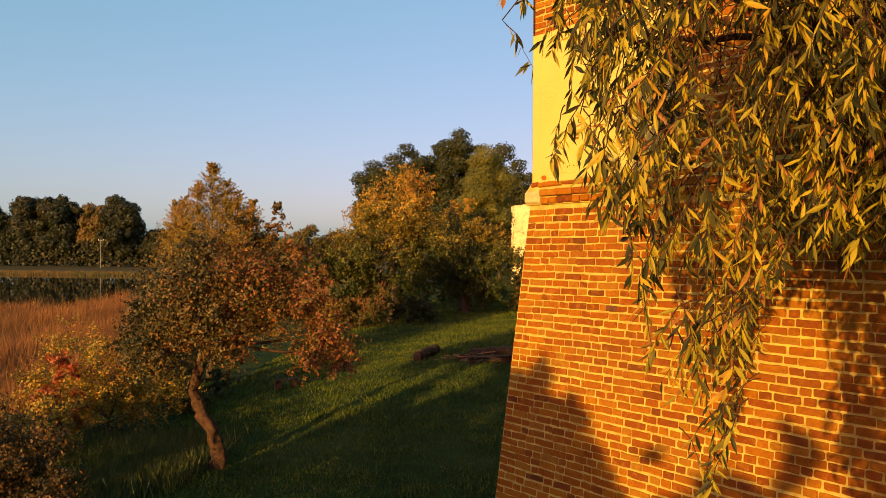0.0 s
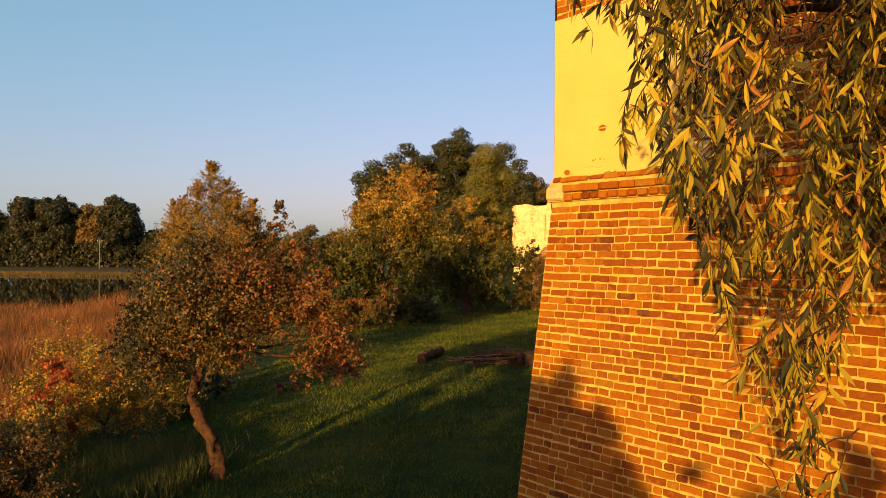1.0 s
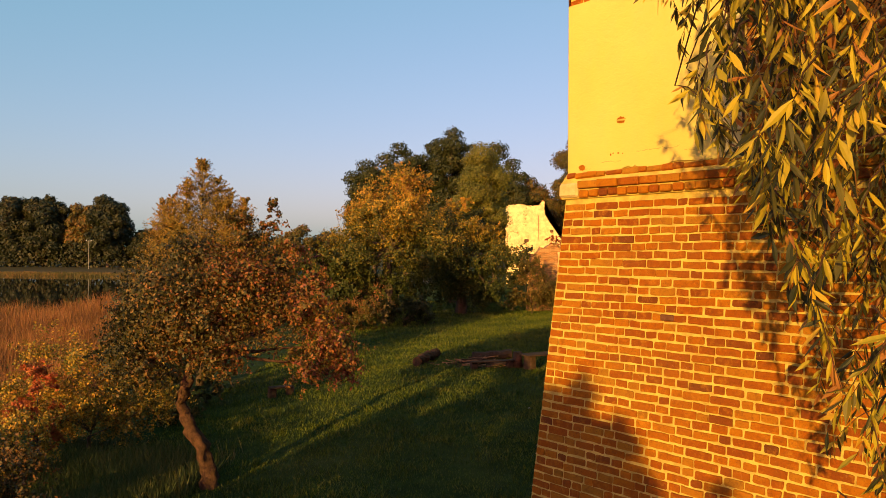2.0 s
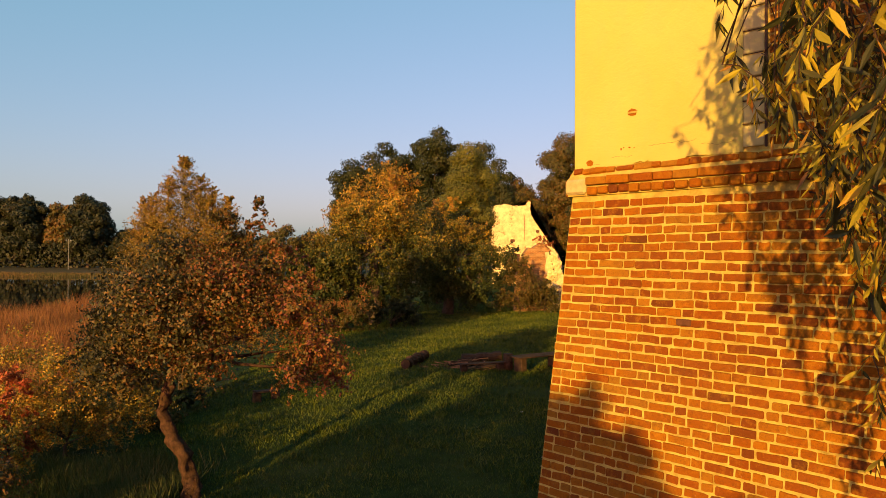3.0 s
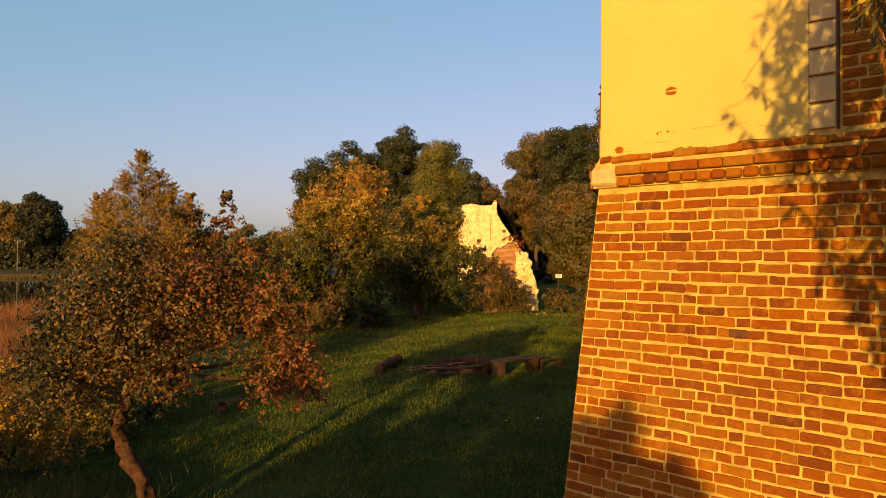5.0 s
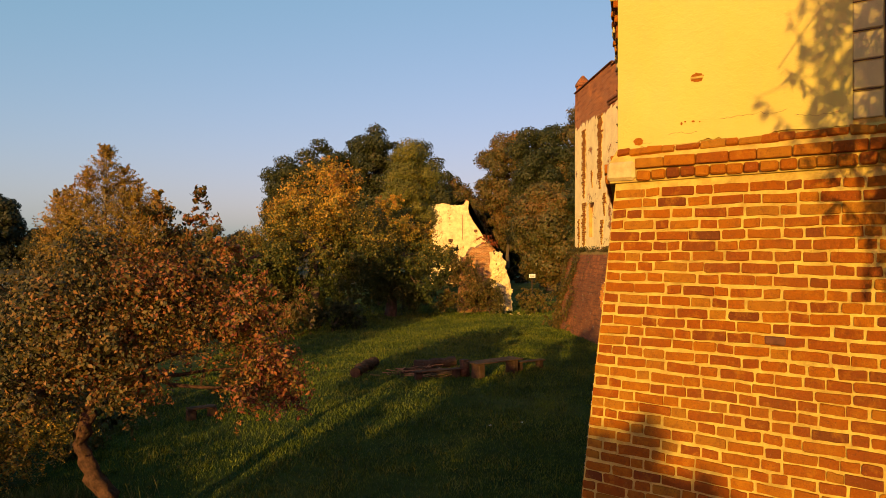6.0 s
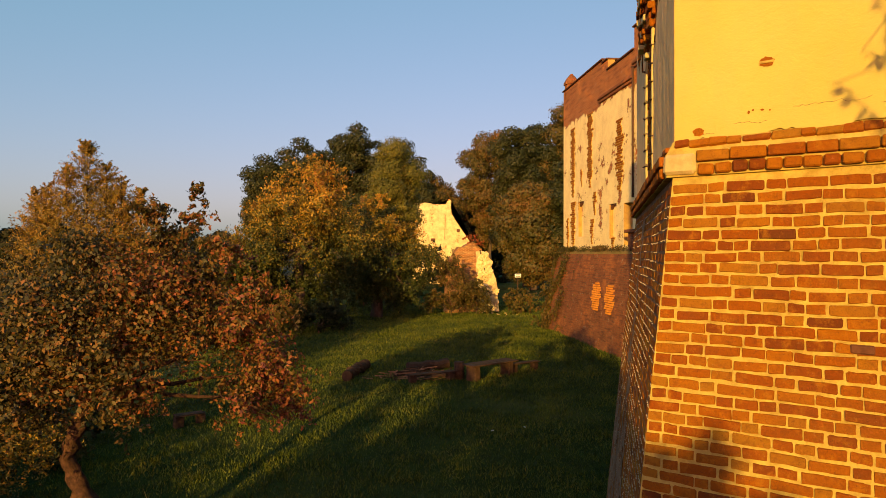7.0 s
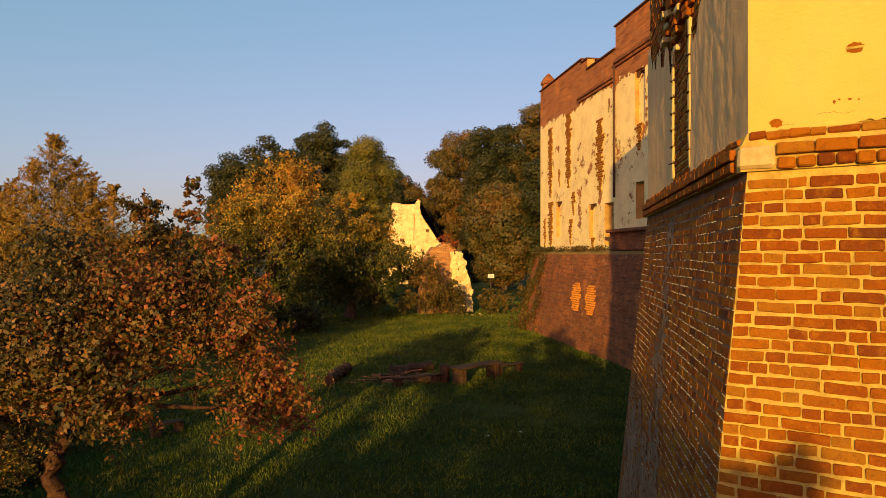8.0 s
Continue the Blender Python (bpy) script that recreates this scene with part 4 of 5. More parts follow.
ruin = thing("castle_ruin", "tall pale fragment of ruined castle wall, broken off in steps", "ruin")
slab("wall", [(11.4, -2.5), (11.3, 12.1), (13.0, 12.5), (15.6, 12.2), (17.2, 12.3), (17.9, 13.2), (18.2, 12.9), (18.3, 10.6), (19.6, 8.9), (21.0, 7.0), (22.3, 4.6), (23.5, 3.2), (24.2, -2.5)], 118.0, 0.7, M_ruin, ruin)
# openings drawn as dark boxes on the wall face
for x, z, w, h in ((15.0, 6.0, 0.8, 0.55), (19.5, 7.7, 0.6, 0.5), (15.6, 3.3, 1.4, 0.7)):
    bm = bmesh.new()
    box(bm, pose(x, 118.0, z), (w, 0.25, h), 0.08)
    part("dark_opening", bm, M_tile_shade, ruin)
bm = bmesh.new()
box(bm, pose(17.1, 117.95, 8.3) @ pose(0, 0, 0, 0, 1, 0), (0.09, 0.12, 4.4), 0.02)
part("edge_rib", bm, M_smear, ruin)

low_ruin = thing("brick_ruin", "low broken brick wall stump with pale rubble core", "ruin")
slab("wall", [(7.4, -1.8), (7.7, 3.2), (8.4, 3.9), (9.2, 4.3), (10.1, 4.55), (10.6, 3.9), (10.9, 2.0), (10.8, -1.8)], 59.0, 1.4, M_ruin_brick, low_ruin, 0.15)
slab("rubble_core", [(10.3, -1.8), (10.3, 3.9), (10.9, 3.7), (11.5, 2.9), (11.9, 1.6), (12.0, 0.2), (12.3, -1.8)], 59.4, 1.3, M_ruin, low_ruin, 0.1)

rubble_face = Pile()
rng = random.Random(23)
for _ in range(260):
    u, z = rng.random(), rng.uniform(-1.6, 3.8)
    x = 10.45 + u * (1.7 - 0.28 * max(0.0, z))
    bm = bmesh.new()
    r = rng.uniform(0.10, 0.26)
    box(bm, pose(x, 59.42 + 0.1 * (x - 10.3) + rng.uniform(-0.05, 0.06), z, rng.uniform(-30, 30), rng.uniform(-30, 30), rng.uniform(-40, 40)), (r * 1.4, r, r * 0.8), r * 0.15, r * 0.1, rng)
    bm.verts.index_update()
    rubble_face.add([q.co.copy() for q in bm.verts], [tuple(q.index for q in g.verts) for g in bm.faces])
    bm.free()
tagged(link_mesh("rubble_face", rubble_face.v, rubble_face.f, M_ruin, low_ruin), kind="stuff")
bm = bmesh.new()
row = []
for k in range(20):
    z = 3.9 - 3.4 * k / 19
    x = 10.55 + 0.55 * (k / 19) + 0.16 * noise.noise((z * 1.5, 2, 1))
    w = 0.07 + 0.06 * noise.noise((z * 2.5, 7, 1))
    row.append((bm.verts.new((x - w, 58.93 + 0.15 * (x - 7.4), z)), bm.verts.new((x + w, 58.93 + 0.15 * (x - 7.4), z))))
for (a, b), (c, d) in zip(row, row[1:]):
    bm.faces.new((a, b, d, c))
part("crack", bm, M_bark_dark, low_ruin)


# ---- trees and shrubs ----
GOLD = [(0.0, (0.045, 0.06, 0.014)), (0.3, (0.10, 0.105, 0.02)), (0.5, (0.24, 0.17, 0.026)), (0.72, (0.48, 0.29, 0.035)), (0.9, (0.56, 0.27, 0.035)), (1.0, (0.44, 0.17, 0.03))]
GREEN = [(0.0, (0.016, 0.026, 0.009)), (0.5, (0.042, 0.05, 0.014)), (0.8, (0.08, 0.075, 0.02)), (1.0, (0.13, 0.075, 0.022))]
LIME = [(0.0, (0.07, 0.08, 0.015)), (0.5, (0.15, 0.145, 0.022)), (1.0, (0.26, 0.2, 0.03))]
RUST = [(0.0, (0.042, 0.049, 0.014)), (0.4, (0.105, 0.091, 0.022)), (0.7, (0.196, 0.105, 0.028)), (1.0, (0.28, 0.126, 0.035))]
APPLE = [(0.0, (0.022, 0.024, 0.010)), (0.3, (0.060, 0.054, 0.016)), (0.5, (0.125, 0.090, 0.024)), (0.66, (0.25, 0.125, 0.034)), (0.80, (0.34, 0.115, 0.036)), (0.92, (0.28, 0.075, 0.045)), (1.0, (0.15, 0.045, 0.042))]
ROWAN = [(0.0, (0.085, 0.075, 0.016)), (0.35, (0.24, 0.17, 0.028)), (0.7, (0.42, 0.235, 0.035)), (1.0, (0.42, 0.15, 0.03))]
RED = [(0.0, (0.14, 0.042, 0.021)), (0.4, (0.364, 0.112, 0.028)), (0.7, (0.532, 0.098, 0.042)), (1.0, (0.476, 0.224, 0.042))]
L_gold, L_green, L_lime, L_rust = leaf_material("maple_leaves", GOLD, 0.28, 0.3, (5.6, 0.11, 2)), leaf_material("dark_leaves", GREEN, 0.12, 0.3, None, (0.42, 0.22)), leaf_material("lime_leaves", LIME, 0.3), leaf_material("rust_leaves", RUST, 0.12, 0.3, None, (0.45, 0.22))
L_apple, L_rowan, L_red = leaf_material("apple_leaves", APPLE, 0.6, 0.25, (-5.5, 0.10, 0), (0.64, 0.36)), leaf_material("rowan_leaves", ROWAN, 0.5), leaf_material("red_leaves", RED, 0.8)
L_bush = leaf_material("bush_leaves", GOLD, 0.9, 0.25, None, (0.75, 0.30))
BRAMBLE = [(0.0, (0.022, 0.024, 0.010)), (0.35, (0.055, 0.046, 0.015)), (0.6, (0.125, 0.068, 0.022)), (0.8, (0.20, 0.080, 0.025)), (1.0, (0.26, 0.16, 0.035))]
L_bramble = leaf_material("bramble_leaves", BRAMBLE, 0.9, 0.3, None, (0.85, 0.4))
L_far = leaf_material("far_leaves", [(0.0, (0.012, 0.018, 0.008)), (0.6, (0.032, 0.036, 0.012)), (1.0, (0.075, 0.05, 0.018))], 0.08)

apple_clumps = [(-6.9, 16.0, 1.7, 0.95), (-6.4, 15.6, 2.6, 1.1), (-5.5, 16.0, 3.0, 1.1), (-4.6, 16.2, 2.6, 1.05), (-3.5, 16.2, 2.2, 0.75), (-2.95, 16.4, 1.4, 0.75), (-5.7, 15.4, 1.9, 0.95), (-6.6, 16.9, 3.0, 0.9), (-4.4, 17.0, 3.2, 0.8), (-5.2, 15.3, 1.2, 0.6), (-6.8, 15.3, 1.0, 0.7), (-3.3, 15.9, 0.9, 0.5), (-7.5, 16.2, 2.2, 0.7), (-4.8, 16.3, 3.8, 0.5), (-6.0, 16.3, 3.6, 0.6), (-7.6, 16.0, 1.2, 0.6), (-2.7, 16.2, 0.9, 0.45), (-4.25, 15.8, 4.2, 0.3), (-4.15, 15.8, 4.6, 0.22), (-3.7, 15.9, 3.6, 0.35), (-4.9, 15.9, 4.3, 0.3), (-3.2, 16.0, 2.9, 0.4)]
apple = tree("apple_tree", "old leaning apple tree with bronze, olive and orange autumn leaves", "tree", (-5.54, 15.9, ground_z(-5.54, 15.9) - 0.05),
             [(-5.54, 15.9, -1.95), (-5.6, 15.9, -1.4), (-5.75, 15.9, -0.9), (-6.05, 15.9, -0.4), (-6.22, 15.88, 0.1), (-6.05, 15.8, 0.65), (-5.9, 15.9, 1.3)], 0.19, apple_clumps, 50000, 0.082, L_apple, M_bark, 3, limbs=16, twigs=9, near=True, per=30, reach=1.05, lift=0.05)


def spire_tree(name, label, base, spires, n, size, mat, seed):
    """A tree of upright leaders, each with rising side twigs strung with leaflets."""
    rng, rs = random.Random(seed), np.random.RandomState(seed)
    o = Vector(base)
    t = thing(name, label, "tree", "", base)
    v, f = tube([Vector((0, 0, -0.1)), Vector((0.05, 0, 1.5)), Vector((0, 0, 4.0)), Vector((0.05, 0, 7.5))], [0.18, 0.14, 0.09, 0.02], 10)
    link_mesh("trunk", v, f, M_bark_dark, t, True)
    pos, nrm, tw = [], [], Pile()
    total = sum((q[3] - q[2]) * q[4] for q in spires)
    for x, y, z0, z1, r in spires:
        axis = [Vector((base[0], base[1], base[2] + 1.0)) - o, Vector((x, y, z0 + 0.5)) - o, Vector((x, y, z1)) - o]
        v, f = tube(axis, [0.06, 0.04, 0.008], 6)
        link_mesh("limb", v, f, M_bark_dark, t, True)
        m = int(n / 34 * (z1 - z0) * r / total)
        for _ in range(m):
            u = rng.random() ** 1.15
            a, e = rng.uniform(0, 2 * math.pi), radians(rng.uniform(0, 32) + 25 * u)
            ln_ = (r * 1.8 * (1 - u) ** 0.8 + 0.26) * rng.uniform(0.4, 1.15)
            d = np.array([math.cos(a) * math.cos(e), math.sin(a) * math.cos(e), math.sin(e)])
            p0 = np.array([x, y, z0 + (z1 - z0) * u - 0.35 * ln_])
            k = rs.uniform(0.15, 1, 34)
            p = p0 + d * (ln_ * k)[:, None] + rs.normal(0, 1, (34, 3)) * np.array([1, 1, 0.3]) * (0.12 * (1.25 - k))[:, None] * min(1.0, ln_)
            pos.append(p)
            nrm.append(np.tile(d + np.array([0, 0, 0.4]), (34, 1)))
            if rng.random() < 0.25:
                tw.add(*tube([Vector(p0) - o, Vector(p0 + d * ln_ * 0.95) - o], [0.012, 0.004], 4))
    tagged(link_mesh("branchwork", tw.v, tw.f, M_bark_dark, t, True), kind="stuff")
    leaf_cloud("crown", np.concatenate(pos) - np.array(base), np.concatenate(nrm), size, mat, t, rs, 0.27, 0.1)
    return t


spire_tree("rowan_tree", "slender feathery rowan turning yellow brown", (-10.4, 28.5, ground_z(-10.4, 28.5)), [(-10.35, 28.5, 0.5, 7.45, 1.9), (-10.9, 28.2, 0.6, 6.6, 1.5), (-9.75, 28.6, 0.6, 6.7, 1.6), (-12.1, 28.7, 0.3, 5.8, 1.3), (-9.2, 28.4, 0.5, 6.2, 1.5), (-8.5, 28.3, 0.3, 5.8, 1.3), (-11.6, 28.5, 0.4, 6.0, 1.4), (-11.4, 28.0, 0.3, 5.2, 1.4), (-9.1, 28.9, 0.4, 5.3, 1.4), (-7.7, 28.4, 0.2, 4.4, 1.0)], 130000, 0.115, L_rowan, 7)


def bush(label, at, half, n, size, mat, seed, stems=9):
    rng = random.Random(seed)
    z0 = at[2] if len(at) > 2 else ground_z(at[0], at[1])
    c = crown_clumps((at[0], at[1], z0 + half[2] * 0.95), half, 22, min(half) * 0.5, rng)
    return tree("bush", label, "bush", (at[0], at[1], z0), [(at[0], at[1], z0 - 0.1), (at[0], at[1], z0 + 0.2), (at[0] + 0.05, at[1], z0 + 0.45)], 0.06, c, n, size, mat, M_bark_dark, seed, "shore bushes", limbs=stems, twigs=2)


bush("yellow and olive autumn bush at the reed edge", (-10.4, 19.8), (2.3, 1.5, 1.5), 24000, 0.075, L_bush, 21)
bush("bright red autumn bush at the reed edge", (-11.0, 18.3), (0.65, 0.55, 1.4), 8000, 0.08, L_red, 22)
bush("low yellow and olive bush in rough grass", (-10.5, 16.4), (1.6, 1.1, 1.05), 13000, 0.075, L_bush, 23)
bush("dark bronze bramble bush in rough grass", (-9.4, 13.6), (1.9, 1.3, 1.2), 12000, 0.075, L_bramble, 24)
bush("tangled bronze bramble bush in rough grass", (-8.2, 12.3), (1.5, 1.2, 0.9), 9000, 0.072, L_bramble, 33)
bush("dark olive bramble bush in rough grass", (-11.8, 15.0), (1.8, 1.3, 1.1), 9000, 0.075, L_bramble, 34)
bush("olive bush behind the apple tree", (-9.2, 22.5), (1.3, 1.2, 0.9), 5000, 0.1, L_rust, 25)
bush("dark bush below the apple tree", (-9.8, 25.0), (1.5, 1.3, 0.9), 4000, 0.11, L_green, 26)
bush("dark undergrowth below the maples", (-6.3, 46.8), (2.2, 1.2, 1.5), 6000, 0.15, L_rust, 38)
bush("dark undergrowth below the maples", (-2.9, 47.8), (2.0, 1.2, 1.2), 6000, 0.15, L_green, 39)
bush("olive undergrowth below the maples", (-8.8, 46.0), (1.6, 1.1, 1.3), 5000, 0.14, L_bush, 40)
bush("dark undergrowth below the maples", (3.3, 62.0), (1.9, 1.2, 1.4), 5000, 0.17, L_green, 46)
bush("rusty shrub in front of the brick ruin", (7.4, 56.2), (2.3, 1.4, 2.5), 13000, 0.14, L_rust, 27)
bush("rusty olive shrub in front of the brick ruin", (9.6, 56.8), (1.4, 1.2, 1.5), 6000, 0.15, L_rust, 28)
bush("small red shrub rooted on the broken wall top", (10.0, 59.9, 4.3), (0.9, 0.5, 0.5), 1500, 0.13, L_red, 47)
bush("low dark shrub beside the path", (13.6, 57.5), (1.8, 1.3, 1.1), 3400, 0.17, L_rust, 29)
bush("dark elder bush below the pale ruin", (11.0, 100.0), (4.5, 2.5, 3.2), 7000, 0.32, L_green, 31)
bush("dark elder bush below the pale ruin", (17.0, 108.0), (4.0, 2.5, 2.6), 6000, 0.32, L_green, 32)
bush("dark hedge across the far lawn", (21.5, 119.0), (4.5, 1.6, 1.6), 9000, 0.34, L_green, 35)
bush("dark hedge across the far lawn", (28.0, 121.0), (4.5, 1.6, 1.6), 9000, 0.34, L_green, 36)
bush("dark elder bush below the pale ruin", (15.2, 100.0), (3.6, 2.0, 2.5), 7000, 0.32, L_green, 37)
bush("rust-coloured creeper shrub at the castle base", (12.4, 47.0), (0.9, 1.6, 1.6), 3000, 0.15, L_rust, 30)


def creeper():
    """Leaves that climb the far end of the battered base."""
    rs = np.random.RandomState(12)
    n = 11000
    s = 3.3 - np.abs(rs.normal(0, 1.7, n))
    z = -2.0 + 5.7 * rs.uniform(0, 1, n)
    keep = rs.uniform(0, 1, n) < np.clip(0.15 + 0.9 * np.sin(s * 2.3 + z * 0.9) * np.sin(z * 1.4 + 1.0) + 0.35 * (s > 1.6), 0, 1)
    s, z = s[keep], z[keep]
    out = 0.47 + 0.196 * (3.55 - z) + np.abs(rs.normal(0, 0.10, len(s)))
    p = np.stack([W0.x + U_W.x * s + N_W.x * out, W0.y + U_W.y * s + N_W.y * out, z], 1)
    t = thing("creeper", "rust and olive creeper climbing the castle base", "creeper", "", (12.6, 45.6, ground_z(12.6, 45.6)))
    leaf_cloud("foliage", p - np.array(t.location), np.tile(np.array(N_W), (len(s), 1)), 0.13, L_rust, t, rs, 0.7)


creeper()


def ledge_plants():
    """Grass and weeds that have rooted along the mossy ledge."""
    rs = np.random.RandomState(15)
    n = 5000
    s = -9.5 + 12.7 * rs.uniform(0, 1, n)
    keep = rs.uniform(0, 1, n) < np.clip(0.35 + 0.6 * np.sin(s * 1.7) * np.sin(s * 0.6 + 1) + 0.5 * (s > 1.5), 0.1, 1)
    s = s[keep]
    out = rs.uniform(0.08, 0.44, len(s))
    z = 3.70 + 0.14 * (0.40 - out) / 0.40 + rs.uniform(0, 1, len(s)) ** 2 * 0.26
    p = np.stack([W0.x + U_W.x * s + N_W.x * out, W0.y + U_W.y * s + N_W.y * out, z], 1)
    t = thing("ledge_weeds", "olive weeds and grass rooted along the castle ledge", "weeds", "", tuple(wall_point(-3.0, 3.75, 0.2)))
    leaf_cloud("foliage", p - np.array(t.location), np.tile(np.array((N_W.x, N_W.y, 0.5)), (len(s), 1)), 0.15, L_rust, t, rs, 0.35, -0.6)


ledge_plants()


def big_tree(name, label, x, y, top, half, count, r, n, size, mat, seed, group="", bark=None, trunk_r=0.4, low=None, reach=1.0, shell=False):
    rng = random.Random(seed)
    z0 = ground_z(x, y)
    cz = top - half[2]
    c = crown_clumps((x, y, cz), half, count, r, rng)
    if low:
        c = [q for q in c if q[2] > z0 + low]
    return tree(name, label, "tree", (x, y, z0), [(x, y, z0 - 0.2), (x + 0.1, y, z0 + (cz - z0) * 0.4), (x - 0.1, y, z0 + (cz - z0) * 0.75), (x, y, cz)], trunk_r, c, n, size, mat, bark or M_bark_dark, seed, group, limbs=16, twigs=1, reach=reach, shell=shell)


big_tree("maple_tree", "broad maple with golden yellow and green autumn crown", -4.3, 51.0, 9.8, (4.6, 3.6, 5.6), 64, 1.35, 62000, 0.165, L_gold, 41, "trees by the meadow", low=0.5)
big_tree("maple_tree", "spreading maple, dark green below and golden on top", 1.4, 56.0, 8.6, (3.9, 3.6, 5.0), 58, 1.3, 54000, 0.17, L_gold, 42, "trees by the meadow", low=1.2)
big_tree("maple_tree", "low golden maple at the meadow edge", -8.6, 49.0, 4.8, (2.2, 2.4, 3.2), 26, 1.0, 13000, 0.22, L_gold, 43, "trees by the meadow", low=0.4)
big_tree("young_tree", "dark leafy tree with a reddish sunlit trunk", 0.83, 68.0, 9.0, (3.5, 3.0, 4.0), 26, 1.4, 16000, 0.2, L_green, 44, "trees by the meadow", M_bark, 0.3, low=2.6)
big_tree("lime_tree", "tall lime tree with yellow green crown", 3.9, 71.0, 14.8, (2.5, 2.8, 5.8), 46, 1.35, 60000, 0.2, L_lime, 45, "trees by the meadow", low=3, shell=True)
for k, (x, y, top, hx, hz, mt) in enumerate([(-13.0, 127, 21.0, 6.0, 10.0, L_green), (-7.0, 128, 24.5, 7.0, 12.0, L_green), (1.5, 128, 27.0, 8.0, 13.0, L_green), (10.0, 126, 24.0, 7.0, 12.0, L_green), (16.5, 128, 17.5, 6.0, 9.0, L_rust), (23.5, 140, 15.0, 7.0, 8.0, L_green)]):
    big_tree("oak_tree", "tall dark green park tree", x, y, top, (hx * 0.92, 4.5, hz * 0.92), 130, 1.75, 60000, 0.42, mt, 50 + k, "park trees", low=2, shell=True)
for k, (x, y, top, hx, hz, mt) in enumerate([(27.5, 128, 27.5, 6.0, 13.0, L_rust), (28.0, 105, 26.5, 6.0, 14.0, L_green), (26.0, 94, 14.0, 5.0, 8.0, L_rust), (35.0, 104, 28.0, 6.0, 14.5, L_rust), (32.0, 92, 16.0, 5.0, 8.5, L_green), (31.0, 140, 15.0, 8.0, 8.0, L_green)]):
    big_tree("beech_tree", "tall park tree, dark green turning rust brown", x, y, top, (hx * 0.92, 4.5, hz * 0.94), 120, 1.65, 60000, 0.38, mt, 60 + k, "park trees", low=0.5, shell=True)
for k, (x, y, top, hx, hz) in enumerate([(-146, 205, 17.0, 9, 9), (-131, 205, 19.5, 9, 10), (-121, 203, 22.0, 8, 12), (-111, 206, 18.0, 8, 9), (-101.5, 201, 19.0, 6.5, 10), (-92, 206, 9.0, 6, 5), (-84, 208, 12.0, 4, 7), (-75, 214, 7.0, 8, 4), (-62, 216, 8.0, 9, 4.5), (-160, 208, 13.0, 10, 8), (-176, 210, 14.0, 10, 8), (-194, 212, 13.0, 10, 8)]):
    big_tree("shore_tree", "dark round-headed tree on the far lake shore", x, y, top, (hx * 0.8, 5.0, hz * 0.86), 90, 2.2, 26000, 0.9, L_far if k != 3 else L_rust, 70 + k, "far shore trees", low=0.3, shell=True)
for k, (x, y, top, hx, hz) in enumerate([(-34, 152, 10.0, 5, 5.5), (-27, 158, 9.0, 4, 5), (-41, 160, 7.0, 5, 4)]):
    big_tree("willow_shrub", "dark grey willow beyond the reeds", x, y, top, (hx, 4.0, hz), 30, 1.8, 14000, 0.5, L_rust, 90 + k, "far shore trees", low=0.3, shell=True)


def far_wood():
    """The wooded horizon."""
    rs = np.random.RandomState(4)
    n = 26000
    x = rs.uniform(-900, 700, n)
    h = 12 + 7 * np.sin(x * 0.013) * np.sin(x * 0.031 + 1) + 4 * np.sin(x * 0.11)
    z = -2 + rs.uniform(0, 1, n) ** 0.7 * h
    y = 620 + 40 * np.sin(x * 0.01) + rs.uniform(-15, 15, n)
    d = np.tile(np.array([0, -1.0, 0.3]), (n, 1))
    ob = leaf_cloud("far_wood", np.stack([x, y, z], 1), d, 5.0, L_far, None, rs, 0.8)
    tagged(ob, "low dark wooded horizon far beyond the lake", "wood", kind="stuff")


far_wood()


def far_thicket():
    """Low scrub under the trees of the far bank."""
    rs = np.random.RandomState(14)
    n = 30000
    x = rs.uniform(-230, -48, n)
    h = 5.0 + 2.0 * np.sin(x * 0.35) + 1.4 * np.sin(x * 0.9 + 2) + 4.0 * (x < -96)
    y = 199 + rs.uniform(0, 8, n)
    z = -0.9 + rs.uniform(0, 1, n) * h
    ob = leaf_cloud("far_thicket", np.stack([x, y, z], 1), np.tile(np.array([-0.3, -1.0, 0.3]), (n, 1)), 0.9, L_far, None, rs, 0.8)
    tagged(ob, "dark low scrub along the far lake shore", "scrub", kind="stuff")


far_thicket()

# a line of unseen trees behind the viewer, inferred from the shade over meadow and wall
# the last two, sparse, are added only to dim the lower wall
for k, (x, top, hx, n) in enumerate([(-14.9, 5.0, 1.1, 16000), (-13.2, 5.3, 1.4, 17000), (-11.5, 7.2, 1.1, 19000), (-9.8, 7.9, 1.3, 21000), (-8.2, 7.6, 1.0, 21000), (-6.8, 5.3, 0.7, 14000), (-6.1, 4.8, 0.5, 9000), (-4.3, 4.7, 1.2, 3200), (-2.6, 4.9, 1.2, 3200)]):
    big_tree("shade_tree", "unseen low broad tree at the meadow's near end, placed for its shade", x, -8.0, top, (hx, 1.2, (top + 1.2) / 2), 56, 0.62, n, 0.24, L_rust, 100 + k, "shade trees", low=0.2, trunk_r=0.2)


# ---- the willow beside the wall ----
WILLOW = [(0.0, (0.032, 0.036, 0.013)), (0.32, (0.06, 0.058, 0.017)), (0.46, (0.14, 0.115, 0.023)), (0.56, (0.40, 0.31, 0.03)), (0.84, (0.64, 0.49, 0.04)), (0.95, (0.62, 0.34, 0.035)), (1.0, (0.42, 0.17, 0.04))]


def willow_leaf_material(name, by_object):
    m = leaf_material(name, WILLOW, 1.6, 0.45, None, (0.95, 0.43))
    if by_object:
        nt = m.node_tree
        info = nt.nodes.new("ShaderNodeObjectInfo")
        for l in list(nt.links):
            if l.from_socket.name == "Random Per Island":
                nt.links.new(info.outputs["Random"], l.to_socket)
    return m


